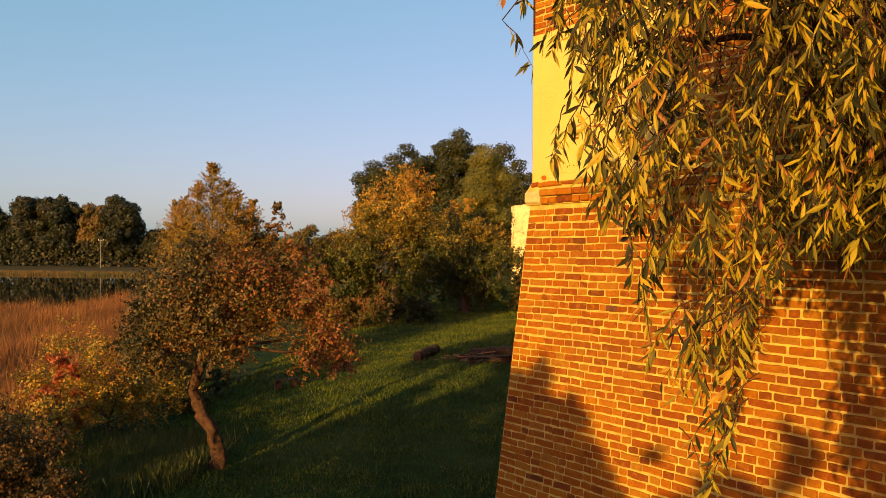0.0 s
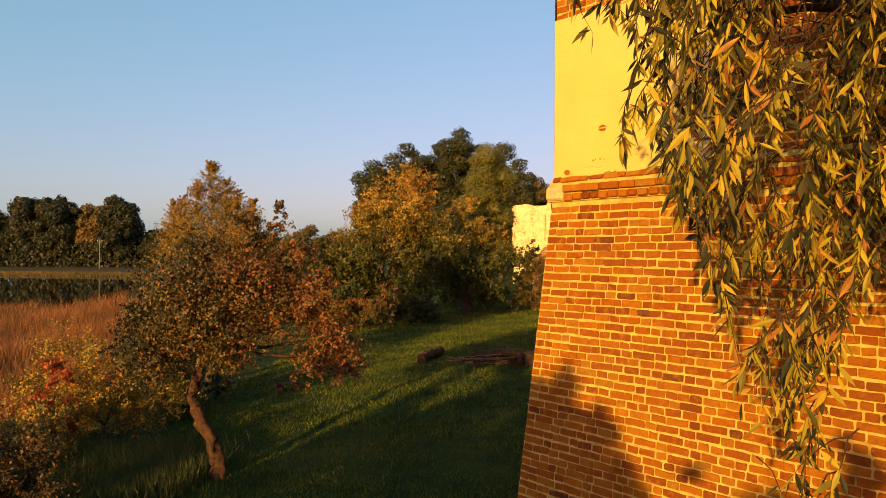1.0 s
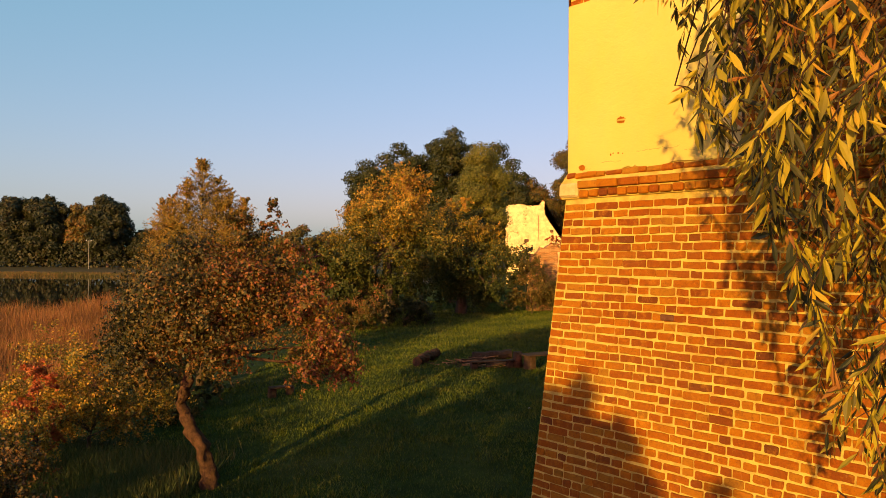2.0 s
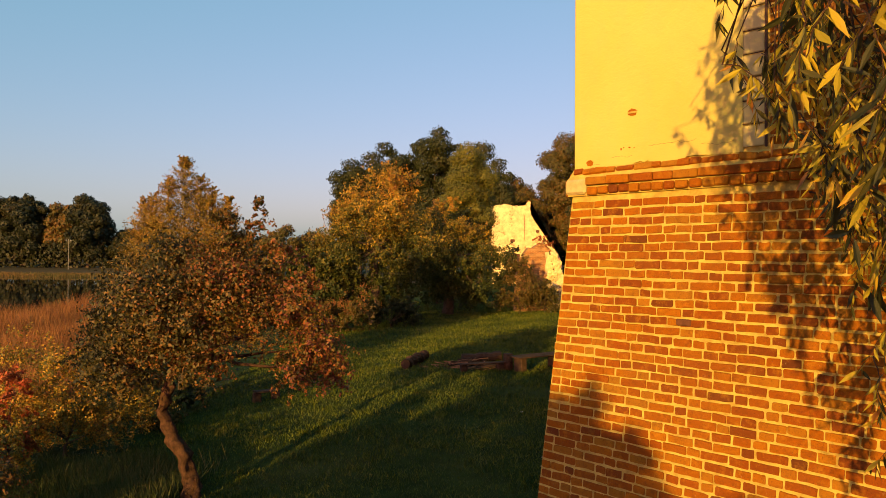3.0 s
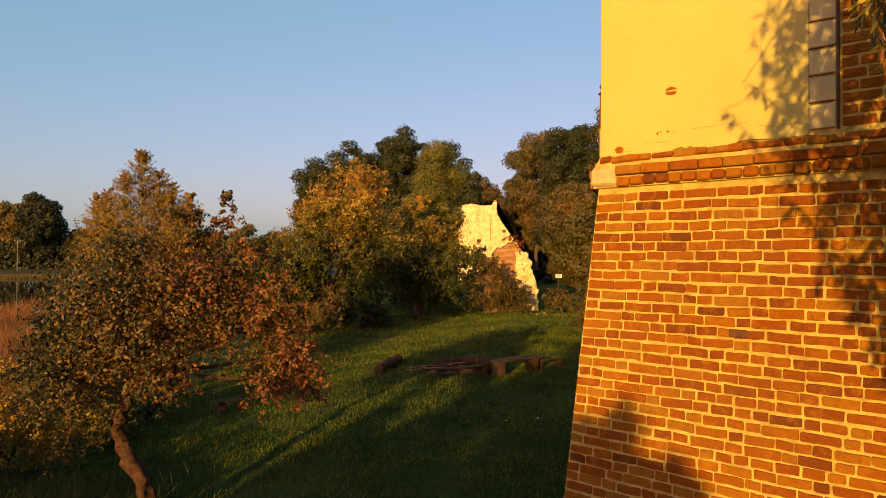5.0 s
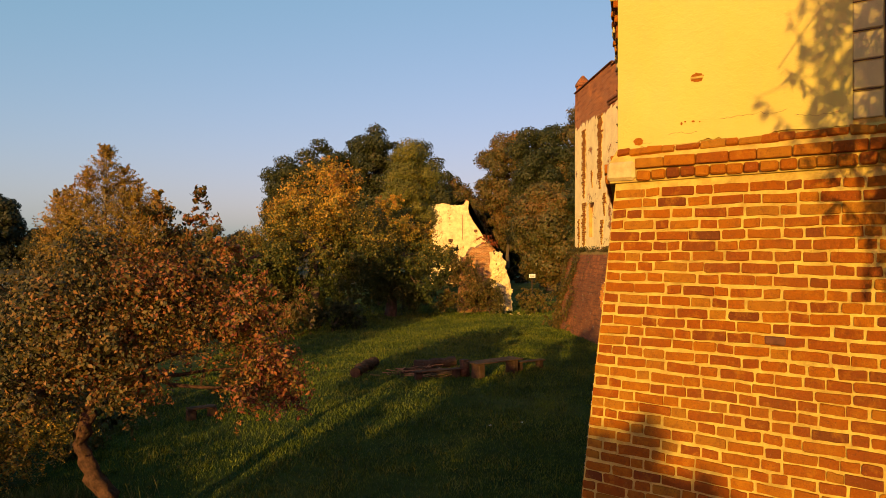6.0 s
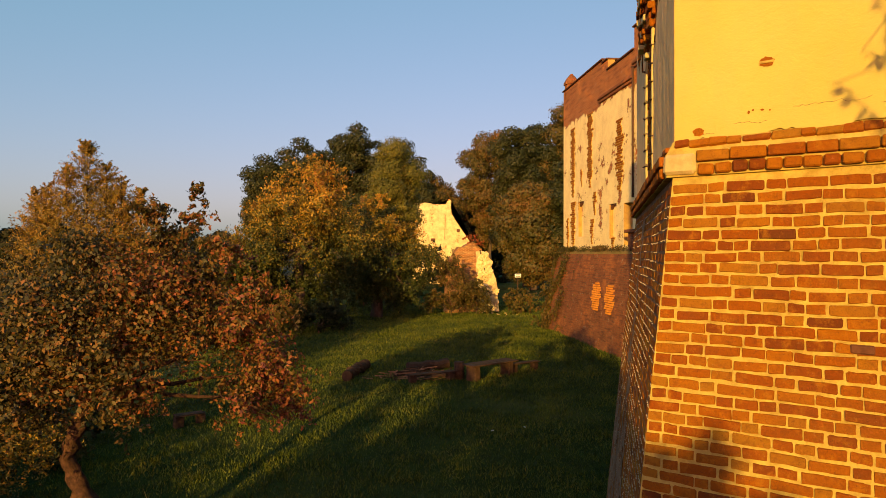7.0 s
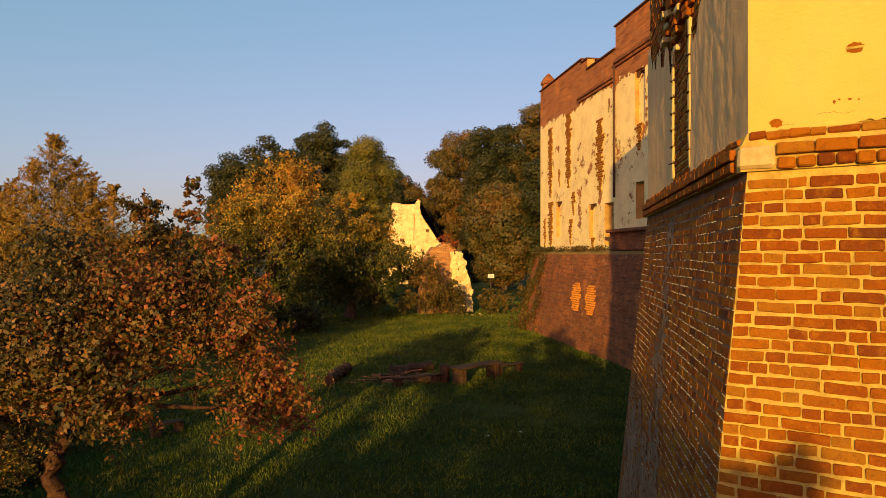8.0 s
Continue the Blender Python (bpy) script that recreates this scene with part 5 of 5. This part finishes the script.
L_willow, L_willow_one = willow_leaf_material("willow_leaves", False), willow_leaf_material("willow_leaf", True)


def willow_leaf(width, curl, rng):
    """A lance-shaped leaf, 1 long, hanging along -z, folded on its midrib."""
    w = width
    v = [(0, 0, 0), (w * 0.8, curl * 0.3 + 0.03, -0.28), (w, curl * 0.7 + 0.03, -0.55), (0, curl * 1.6, -1), (-w, curl * 0.7 + 0.03, -0.55), (-w * 0.8, curl * 0.3 + 0.03, -0.28), (0, curl * 0.3, -0.28), (0, curl * 0.8, -0.58)]
    f = [(0, 1, 6), (0, 6, 5), (6, 1, 2, 7), (5, 6, 7, 4), (7, 2, 3), (4, 7, 3)]
    return [Vector(q) for q in v], f


def willow():
    rng = random.Random(17)
    root = Vector((5.0, 4.6, ground_z(5.0, 4.6)))
    t = thing("willow_tree", "willow with hanging strands of olive and yellow autumn leaves", "tree", "", root)
    v, f = tube([Vector(p) - root for p in ((5.0, 4.6, -1.7), (4.95, 4.6, 0.5), (4.75, 4.65, 2.8), (4.5, 4.6, 5.0), (4.3, 4.5, 6.6))], [0.34, 0.27, 0.23, 0.19, 0.13], 12)
    link_mesh("trunk", v, f, M_bark, t, True)
    heads = []
    for k in range(13):
        y = 3.5 + 3.0 * (k + rng.random()) / 13
        xl = 0.35 + (y - 3.9) * 0.52
        e = Vector((xl + rng.uniform(0.1, 1.4), y, rng.uniform(5.3, 6.9)))
        a = Vector((4.6, 4.6, rng.uniform(3.6, 6.4)))
        path = limb_path(a, e, rng, 0.08, 8)
        v, f = tube([p - root for p in path], [0.055 * (1 - 0.09 * i) for i in range(9)], 6)
        link_mesh("limb", v, f, M_bark, t, True)
        heads += path[2:]
    protos = [willow_leaf(rng.uniform(0.075, 0.115), rng.uniform(-0.12, 0.16), rng) for _ in range(6)]
    meshes = []
    for v, f in protos:
        me = bpy.data.meshes.new("leaf")
        me.from_pydata(v, [], f)
        me.materials.append(L_willow_one)
        meshes.append(me)
    leaves, twigs, singles = Pile(), Pile(), 0
    for k in range(STRANDS):
        y = rng.uniform(3.3, 6.6) if rng.random() < 0.5 else rng.uniform(3.4, 4.7)
        q = rng.random() ** 0.8 * 3.3
        low = np.interp(q, [0, 0.3, 0.45, 0.6, 0.85, 1.05, 1.2, 1.45, 1.6, 2.0, 2.4, 3.3], [4.9, 4.65, 4.1, 3.85, 3.45, 2.9, 1.9, 2.0, 2.9, 3.5, 3.4, 3.5])
        x = 0.38 + (y - 3.9) * 0.52 + q
        if k >= STRANDS - SIDE:
            # the side of the crown that leans out over the meadow
            y = rng.uniform(1.5, 3.2)
            x = 2.0 + 0.68 * (y - 2.0) + rng.random() ** 1.4 * 1.7
            low = rng.uniform(1.4, 4.4)
        # most twigs stand in the mass above; few hang down to the tips
        end = low + (abs(rng.gauss(0, 0.9)) if rng.random() < 0.75 else rng.uniform(0, 2.6))
        if k < STRANDS - SIDE and rng.random() < 0.22:
            q = rng.uniform(0.6, 2.6)
            x, end = 0.38 + (y - 3.9) * 0.52 + q, rng.uniform(4.7, 6.3)
        span = rng.uniform(0.35, 0.85)
        if end > 6.6 or (k < STRANDS - SIDE and (q > 1.55 or end < 3.2) and end < 3.6 and rng.random() < 0.5):
            continue
        a = rng.gauss(200, 60)
        out = Vector((math.cos(radians(a)), math.sin(radians(a)), 0)) * span * rng.uniform(0.25, 0.75)
        n = max(4, int(span / 0.075))
        tip = Vector((max(x, 0.42 + (y - 3.9) * 0.4), y, end))
        if k >= STRANDS - SIDE:
            out *= 0.5
        pts = []
        for i in range(n + 1):
            u = i / n
            pts.append(tip - out * (1 - u) + Vector((0, 0, span * 0.75 * (1 - u ** 1.7))) + Vector((rng.uniform(-1, 1), rng.uniform(-1, 1), 0)) * 0.015)
        close = [h for h in heads if (h - pts[0]).length < 1.1]
        near_head = rng.choice(close) if close else None
        if near_head:
            mid = near_head.lerp(pts[0], 0.5) + Vector((0, 0, 0.12))
            pts = [near_head, mid] + pts
        r = [0.0055 * (1 - 0.8 * i / (len(pts) - 1)) for i in range(len(pts))]
        twigs.add(*[[p - root for p in q_] if j == 0 else q_ for j, q_ in enumerate(tube(pts, r, 4))])
        tone = rng.random()
        for i in range(3, len(pts) - 1):
            for _ in range(rng.choice((3, 3, 4, 5))):
                p = pts[i].lerp(pts[i + 1], rng.random())
                size = rng.uniform(0.08, 0.17)
                m = Matrix.Translation(p) @ pose(0, 0, 0, rng.gauss(0, 24), rng.gauss(0, 27), rng.uniform(0, 360)) @ Matrix.Scale(size, 4)
                if singles < 260 and y < 4.35 and q < 1.3 and rng.random() < 0.25:
                    ob = new("leaf", rng.choice(meshes))
                    ob.parent = t
                    ob.matrix_basis = Matrix.Translation(-root) @ m
                    singles += 1
                else:
                    v, f = rng.choice(protos)
                    leaves.add([m @ c - root for c in v], f)
    tagged(link_mesh("twig_tangle", twigs.v, twigs.f, M_bark, t), kind="stuff")
    tagged(link_mesh("foliage", leaves.v, leaves.f, L_willow, t), kind="stuff")


STRANDS, SIDE = 1300, 440
willow()


# ---- grasses and reeds ----
def blades(name, pos, height, width, lean, mat, rs, label, category, corners=3):
    """One mesh of single blades, each a narrow leaning triangle, or a bent pair."""
    n, c = len(pos), corners
    a = rs.uniform(0, 2 * np.pi, n)
    side = np.stack([np.cos(a), np.sin(a), np.zeros(n)], 1) * (width * rs.uniform(0.6, 1.4, n))[:, None]
    d = np.stack([rs.normal(0, lean, n), rs.normal(0, lean, n), np.ones(n)], 1)
    h = (height * rs.uniform(0.5, 1.3, n))[:, None]
    v = np.empty((n, c, 3))
    v[:, 0] = pos - side
    v[:, 1] = pos + side
    if c == 4:
        v[:, 2] = pos + d * h * 0.55 + side * 0.8
    v[:, -1] = pos + d * h * np.array([1.12, 1.12, 1.0])
    me = bpy.data.meshes.new(name)
    me.vertices.add(c * n)
    me.vertices.foreach_set("co", v.ravel())
    me.loops.add(c * n)
    me.loops.foreach_set("vertex_index", np.arange(c * n, dtype=np.int32))
    me.polygons.add(n)
    me.polygons.foreach_set("loop_start", np.arange(0, c * n, c, dtype=np.int32))
    me.materials.append(mat)
    me.update(calc_edges=True)
    ob = new(name, me)
    tagged(ob, label, category, kind="stuff")


def on_ground(x, y):
    return np.stack([x, y, np.array([ground_z(a, b) for a, b in zip(x, y)]) - 0.02], 1)


L_grass = leaf_material("grass_blades", [(0.0, (0.010, 0.023, 0.002)), (0.35, (0.042, 0.068, 0.004)), (0.7, (0.120, 0.145, 0.008)), (1.0, (0.21, 0.185, 0.026))], 0.5, 0.14)
L_rough = leaf_material("rough_grass", [(0.0, (0.035, 0.058, 0.012)), (0.5, (0.080, 0.100, 0.026)), (0.8, (0.15, 0.14, 0.045)), (1.0, (0.26, 0.20, 0.09))], 0.6, 0.25)
L_reed = leaf_material("dry_reeds", [(0.0, (0.10, 0.036, 0.016)), (0.35, (0.25, 0.095, 0.028)), (0.75, (0.37, 0.155, 0.042)), (1.0, (0.42, 0.23, 0.075))], 0.45, 0.3)


def vegetation():
    rs = np.random.RandomState(9)
    # meadow: denser where it is near
    n = 400000
    y = 9 + 62 * rs.uniform(0, 1, n) ** 1.25
    x = -9 + rs.uniform(0, 1, n) * (12 + 0.40 * y)
    p = on_ground(x, y)
    tuft = np.sin(x * 2.1 + np.sin(y * 1.7)) * np.sin(y * 2.3 + np.sin(x * 1.3))
    blades("meadow_grass", p, (0.06 + 0.05 * np.clip(tuft + 0.3, 0, 1) + 0.05 * rs.uniform(0, 1, n) ** 3) * (0.8 + 0.012 * y), 0.004 + 0.00045 * y, 0.42, L_grass, rs, "lush green uneven meadow grass", "grass")
    # rank grass by the shore
    n = 60000
    y = 9.5 + 9 * rs.uniform(0, 1, n)
    x = -13.5 + 7.0 * rs.uniform(0, 1, n) + (y - 10) * 0.12
    keep = rs.uniform(0, 1, n) < np.clip((-4.6 - x + 1.2 * np.sin(y * 1.3) + 0.8 * np.sin(x * 2.2)) / 3.2, 0.03, 1)
    blades("rank_grass", on_ground(x[keep], y[keep]), 0.48, 0.008, 0.22, L_rough, rs, "tall rank grass turning straw yellow", "grass", 4)
    # reed bed
    n = 170000
    y = 22 + 100 * rs.uniform(0, 1, n) ** 1.25
    x = -13 - 0.10 * np.maximum(0, y - 20) - rs.uniform(0, 1, n) ** 1.1 * (16 + 0.42 * y)
    lake = np.minimum(-33.5 - 0.13 * (y - 50) - x, y - 61 - 0.25 * (x + 34))
    ok = lake < 0.3 + 1.2 * np.sin(x * 0.7 + y * 0.3)
    blades("reed_bed", on_ground(x[ok], y[ok]), 0.75 + 0.5 * rs.uniform(0, 1, int(ok.sum())) + 0.25 * np.sin(x[ok] * 0.8 + np.sin(y[ok] * 0.5)), 0.008 + 0.0002 * y[ok], 0.28, L_reed, rs, "wide bed of dry orange reeds along the lake", "reeds")
    # reeds between the shore trees, and along the far bank
    n = 26000
    y = 60 + 75 * rs.uniform(0, 1, n)
    x = -14 - 0.1 * (y - 20) + rs.uniform(0, 1, n) * 14
    blades("reed_bed", on_ground(x, y), 1.3, 0.035, 0.10, L_reed, rs, "dry reeds behind the meadow trees", "reeds")
    n = 60000
    x = -190 + 150 * rs.uniform(0, 1, n)
    y = 151 - 0.12 * (x + 90) + 14 * rs.uniform(0, 1, n)
    blades("reed_bed", on_ground(x, y), 0.8, 0.06, 0.10, L_rust, rs, "dull dry reeds along the far lake bank", "reeds")


vegetation()


# ---- things on the meadow ----
def plank(bm, a, b, width, thick, bevel=0.012, rng=None):
    a, b = Vector(a), Vector(b)
    d = (b - a)
    m = d.to_track_quat("X", "Z").to_matrix().to_4x4()
    m.translation = (a + b) / 2
    box(bm, m, (d.length, width, thick), bevel, 0.008 if rng else 0.0, rng)


def rustic_table(name, label, category, at, az, length, height, width, seed):
    rng = random.Random(seed)
    z0 = ground_z(at[0], at[1])
    t = thing(name, label, category, "", (at[0], at[1], z0))
    t.rotation_euler = (0, 0, radians(az))
    for k in (-1, 0, 1):
        bm = bmesh.new()
        plank(bm, (-length / 2 + rng.uniform(-0.06, 0.06), k * width / 3, height), (length / 2 + rng.uniform(-0.06, 0.06), k * width / 3, height - 0.02), width / 3 - 0.015, 0.055, 0.01, rng)
        part("top_plank", bm, M_wood, t)
    for sx in (-1, 1):
        bm = bmesh.new()
        box(bm, pose(sx * length * 0.38, 0, height / 2 - 0.05), (0.28, width * 0.7, height + 0.02), 0.03, 0.015, rng)
        part("leg", bm, M_wood, t, "thick wooden block leg")
    return t


rustic_table("plank_table", "dark weathered plank table on block legs in the grass", "table", (4.3, 29.5), 32, 2.5, 0.62, 0.75, 1)
rustic_table("plank_bench", "low dark plank bench beside the table", "bench", (1.9, 29.2), 20, 2.2, 0.34, 0.34, 2)
rustic_table("plank_bench", "low weathered plank bench at the table's end", "bench", (6.0, 30.6), 28, 1.6, 0.36, 0.36, 3)
rustic_table("plank_bench", "grey weathered plank bench under the trees", "bench", (-6.3, 25.6), 30, 0.9, 0.34, 0.36, 4)


def log(label, a, b, r, seed):
    rng = random.Random(seed)
    a, b = Vector(a), Vector(b)
    o = (a + b) / 2
    t = thing("log", label, "log", "", (o.x, o.y, ground_z(o.x, o.y)))
    base = Vector(t.location)
    pts = limb_path(a, b, rng, 0.02, 7)
    v, f = tube([p - base for p in pts], [r * rng.uniform(0.88, 1.06) for _ in pts], 9)
    link_mesh("stem", v, f, M_wood, t)
    d = (b - a).normalized()
    v, f = tube([a - base - d * 0.012, a - base - d * 0.004], [r * 0.75, r * 0.8], 9)
    link_mesh("cut_end", v, f, M_wood, t)


zl = ground_z(-1.0, 31)
log("dark squared log lying on the grass", (-1.35, 29.9, zl + 0.22), (-0.5, 32.3, zl + 0.27), 0.24, 1)
log("rough log lying beside the brushwood", (1.2, 31.4, zl + 0.25), (3.0, 31.9, zl + 0.3), 0.22, 2)


def brush_pile():
    rng = random.Random(6)
    z0 = ground_z(1.6, 30.4)
    t = thing("brushwood_pile", "low pile of dry sticks and branches on the grass", "wood pile", "", (1.6, 30.4, z0))
    for _ in range(170):
        x, y = rng.gauss(-0.1, 0.75), rng.gauss(0, 0.42)
        h = max(0.03, 0.34 * math.exp(-(x * x / 0.7 + y * y / 0.3))) * rng.random() + 0.03
        a, e = rng.gauss(0.5, 0.7), rng.uniform(0.4, 1.1)
        d = Vector((math.cos(a), math.sin(a), rng.gauss(0, 0.12))) * e
        c = Vector((x, y, h))
        v, f = tube(limb_path(c - d / 2, c + d / 2, rng, 0.05, 3), [rng.uniform(0.012, 0.03)] * 4, 5)
        link_mesh("stick", v, f, rng.choice((M_wood, M_twig)), t)


brush_pile()


def block_of_wood():
    z0 = ground_z(3.1, 28.9)
    t = thing("stump_seat", "short sunlit chopped tree stump beside the table", "stump", "", (3.05, 29.6, z0))
    v, f = tube([(0, 0, 0), (0.01, 0, 0.3), (0, 0.01, 0.66)], [0.24, 0.2, 0.21], 9)
    link_mesh("stem", v, f, M_bark, t, True)
    v, f = tube([(0, 0.01, 0.655), (0, 0.01, 0.67)], [0.19, 0.185], 9)
    link_mesh("cut_end", v, f, M_wood, t)


block_of_wood()


def sign_board():
    z0 = ground_z(15.7, 66)
    t = thing("sign_board", "small white board on a thin post by the path", "sign", "", (15.7, 66.0, z0))
    v, f = tube([(0, 0, -0.2), (0, 0, 2.9)], [0.05, 0.05], 8)
    link_mesh("post", v, f, M_wood, t)
    bm = bmesh.new()
    box(bm, pose(0, -0.07, 2.95), (0.62, 0.05, 0.36), 0.01)
    part("board", bm, M_white, t, "plain white board")
    for k in (-1, 1):
        bm = bmesh.new()
        box(bm, pose(0, -0.1, 2.95 + 0.08 * k), (0.44, 0.012, 0.05), 0.0)
        part("text_bar", bm, M_iron_line, t)


M_white = rough_material("white_paint", (0.75, 0.75, 0.72), (0.66, 0.66, 0.62), 3.0, 30.0, 0.6)
sign_board()


M_concrete = rough_material("grey_concrete", (0.15, 0.145, 0.14), (0.22, 0.21, 0.20), 2.0, 20.0)


def utility_pole():
    z0 = ground_z(-101.4, 190)
    t = thing("utility_pole", "grey concrete utility pole on the far lake shore", "pole", "", (-101.4, 190.0, z0))
    v, f = tube([(0, 0, -0.5), (0, 0, 8.3)], [0.13, 0.08], 8)
    link_mesh("shaft", v, f, M_concrete, t)
    bm = bmesh.new()
    box(bm, pose(0, 0, 8.0), (1.4, 0.12, 0.12), 0.02)
    part("crossarm", bm, M_concrete, t)
    for x in (-0.7, 0.0, 0.7):
        v, f = tube([(x, 0, 8.05), (x, 0, 8.4)], [0.07, 0.05], 6)
        link_mesh("insulator", v, f, M_white, t)


utility_pole()


def rubble():
    rng = random.Random(13)
    z0 = ground_z(12.0, 57)
    t = thing("rubble_heap", "pale lime rubble spilled below the brick ruin", "rubble", "", (12.0, 57.0, z0))
    for _ in range(16):
        r = rng.uniform(0.06, 0.2)
        bm = bmesh.new()
        box(bm, pose(rng.gauss(0.2, 0.8), rng.gauss(0, 1.0), r * 0.3, rng.uniform(0, 90), rng.uniform(0, 90), rng.uniform(0, 90)), (r, r * 0.8, r * 0.7), r * 0.12, r * 0.12, rng)
        part("stone", bm, M_stone, t)


rubble()


def paper_scrap(label, x, y, seed):
    rng = random.Random(seed)
    bm = bmesh.new()
    rows = [[bm.verts.new((0.022 * i, 0.022 * j, 0.05 + rng.uniform(-0.01, 0.015))) for i in range(4)] for j in range(4)]
    for j in range(3):
        for i in range(3):
            bm.faces.new((rows[j][i], rows[j][i + 1], rows[j + 1][i + 1], rows[j + 1][i]))
    out = bmesh.ops.extrude_face_region(bm, geom=bm.faces[:])
    bmesh.ops.translate(bm, vec=(0, 0, 0.006), verts=[e for e in out["geom"] if isinstance(e, bmesh.types.BMVert)])
    t = thing("paper_scrap", label, "litter", "litter on the meadow", (x, y, ground_z(x, y)))
    part("sheet", bm, M_white, t)


paper_scrap("crumpled white paper scrap in the grass", 2.44, 21.55, 1)
paper_scrap("small white paper scrap in the grass", 3.38, 21.65, 2)

# ---- the bricks of the tower ----
tower_bricks()
bm = bmesh.new()
run = {}
NS, NZ = 110, 150


def run_vert(i, j):
    if (i, j) not in run:
        s, z = 1.0 + 6.0 * i / NS, -1.9 + 6.0 * j / NZ
        run[i, j] = bm.verts.new(face_pose("B", s, z, 0.010 + 0.007 * noise.noise((s * 6, z * 6, 2))).translation)
    return run[i, j]


for i in range(NS):
    for j in range(NZ):
        s, z = 1.0 + 6.0 * (i + 0.5) / NS, -1.9 + 6.0 * (j + 0.5) / NZ
        c = 4.0 - 0.10 * (4.1 - z) + 0.1 * noise.noise((z * 1.5, 3.5, 2))
        w = 0.16 + 0.12 * max(0.0, 3.6 - z)
        ragged = 0.30 * noise.noise((s * 1.7, z * 1.7, 5)) + 0.22 * noise.noise((s * 6, z * 7, 8)) + 0.12 * noise.noise((s * 16, z * 19, 3))
        if noise.noise((s * 7, z * 9, 11)) < -0.22 or noise.noise((s * 2.5, z * 3, 4)) < -0.35:
            continue
        if abs(s - c) < w + 1.5 * ragged or (s > 2.2 and z < 0.35 + 0.16 * (s - 2.2) + 1.4 * ragged):
            bm.faces.new((run_vert(i, j), run_vert(i, j + 1), run_vert(i + 1, j + 1), run_vert(i + 1, j)))
part("mortar_smear", bm, M_smear, tower, "grey run of old render down the brick")
bm = bmesh.new()
box(bm, face_pose("A", 1.62, 2.80, 0.012), (0.17, 0.03, 0.075), 0.012, 0.004, random.Random(2))
part("burnt_brick", bm, M_burnt, tower, "one blackened burnt brick")
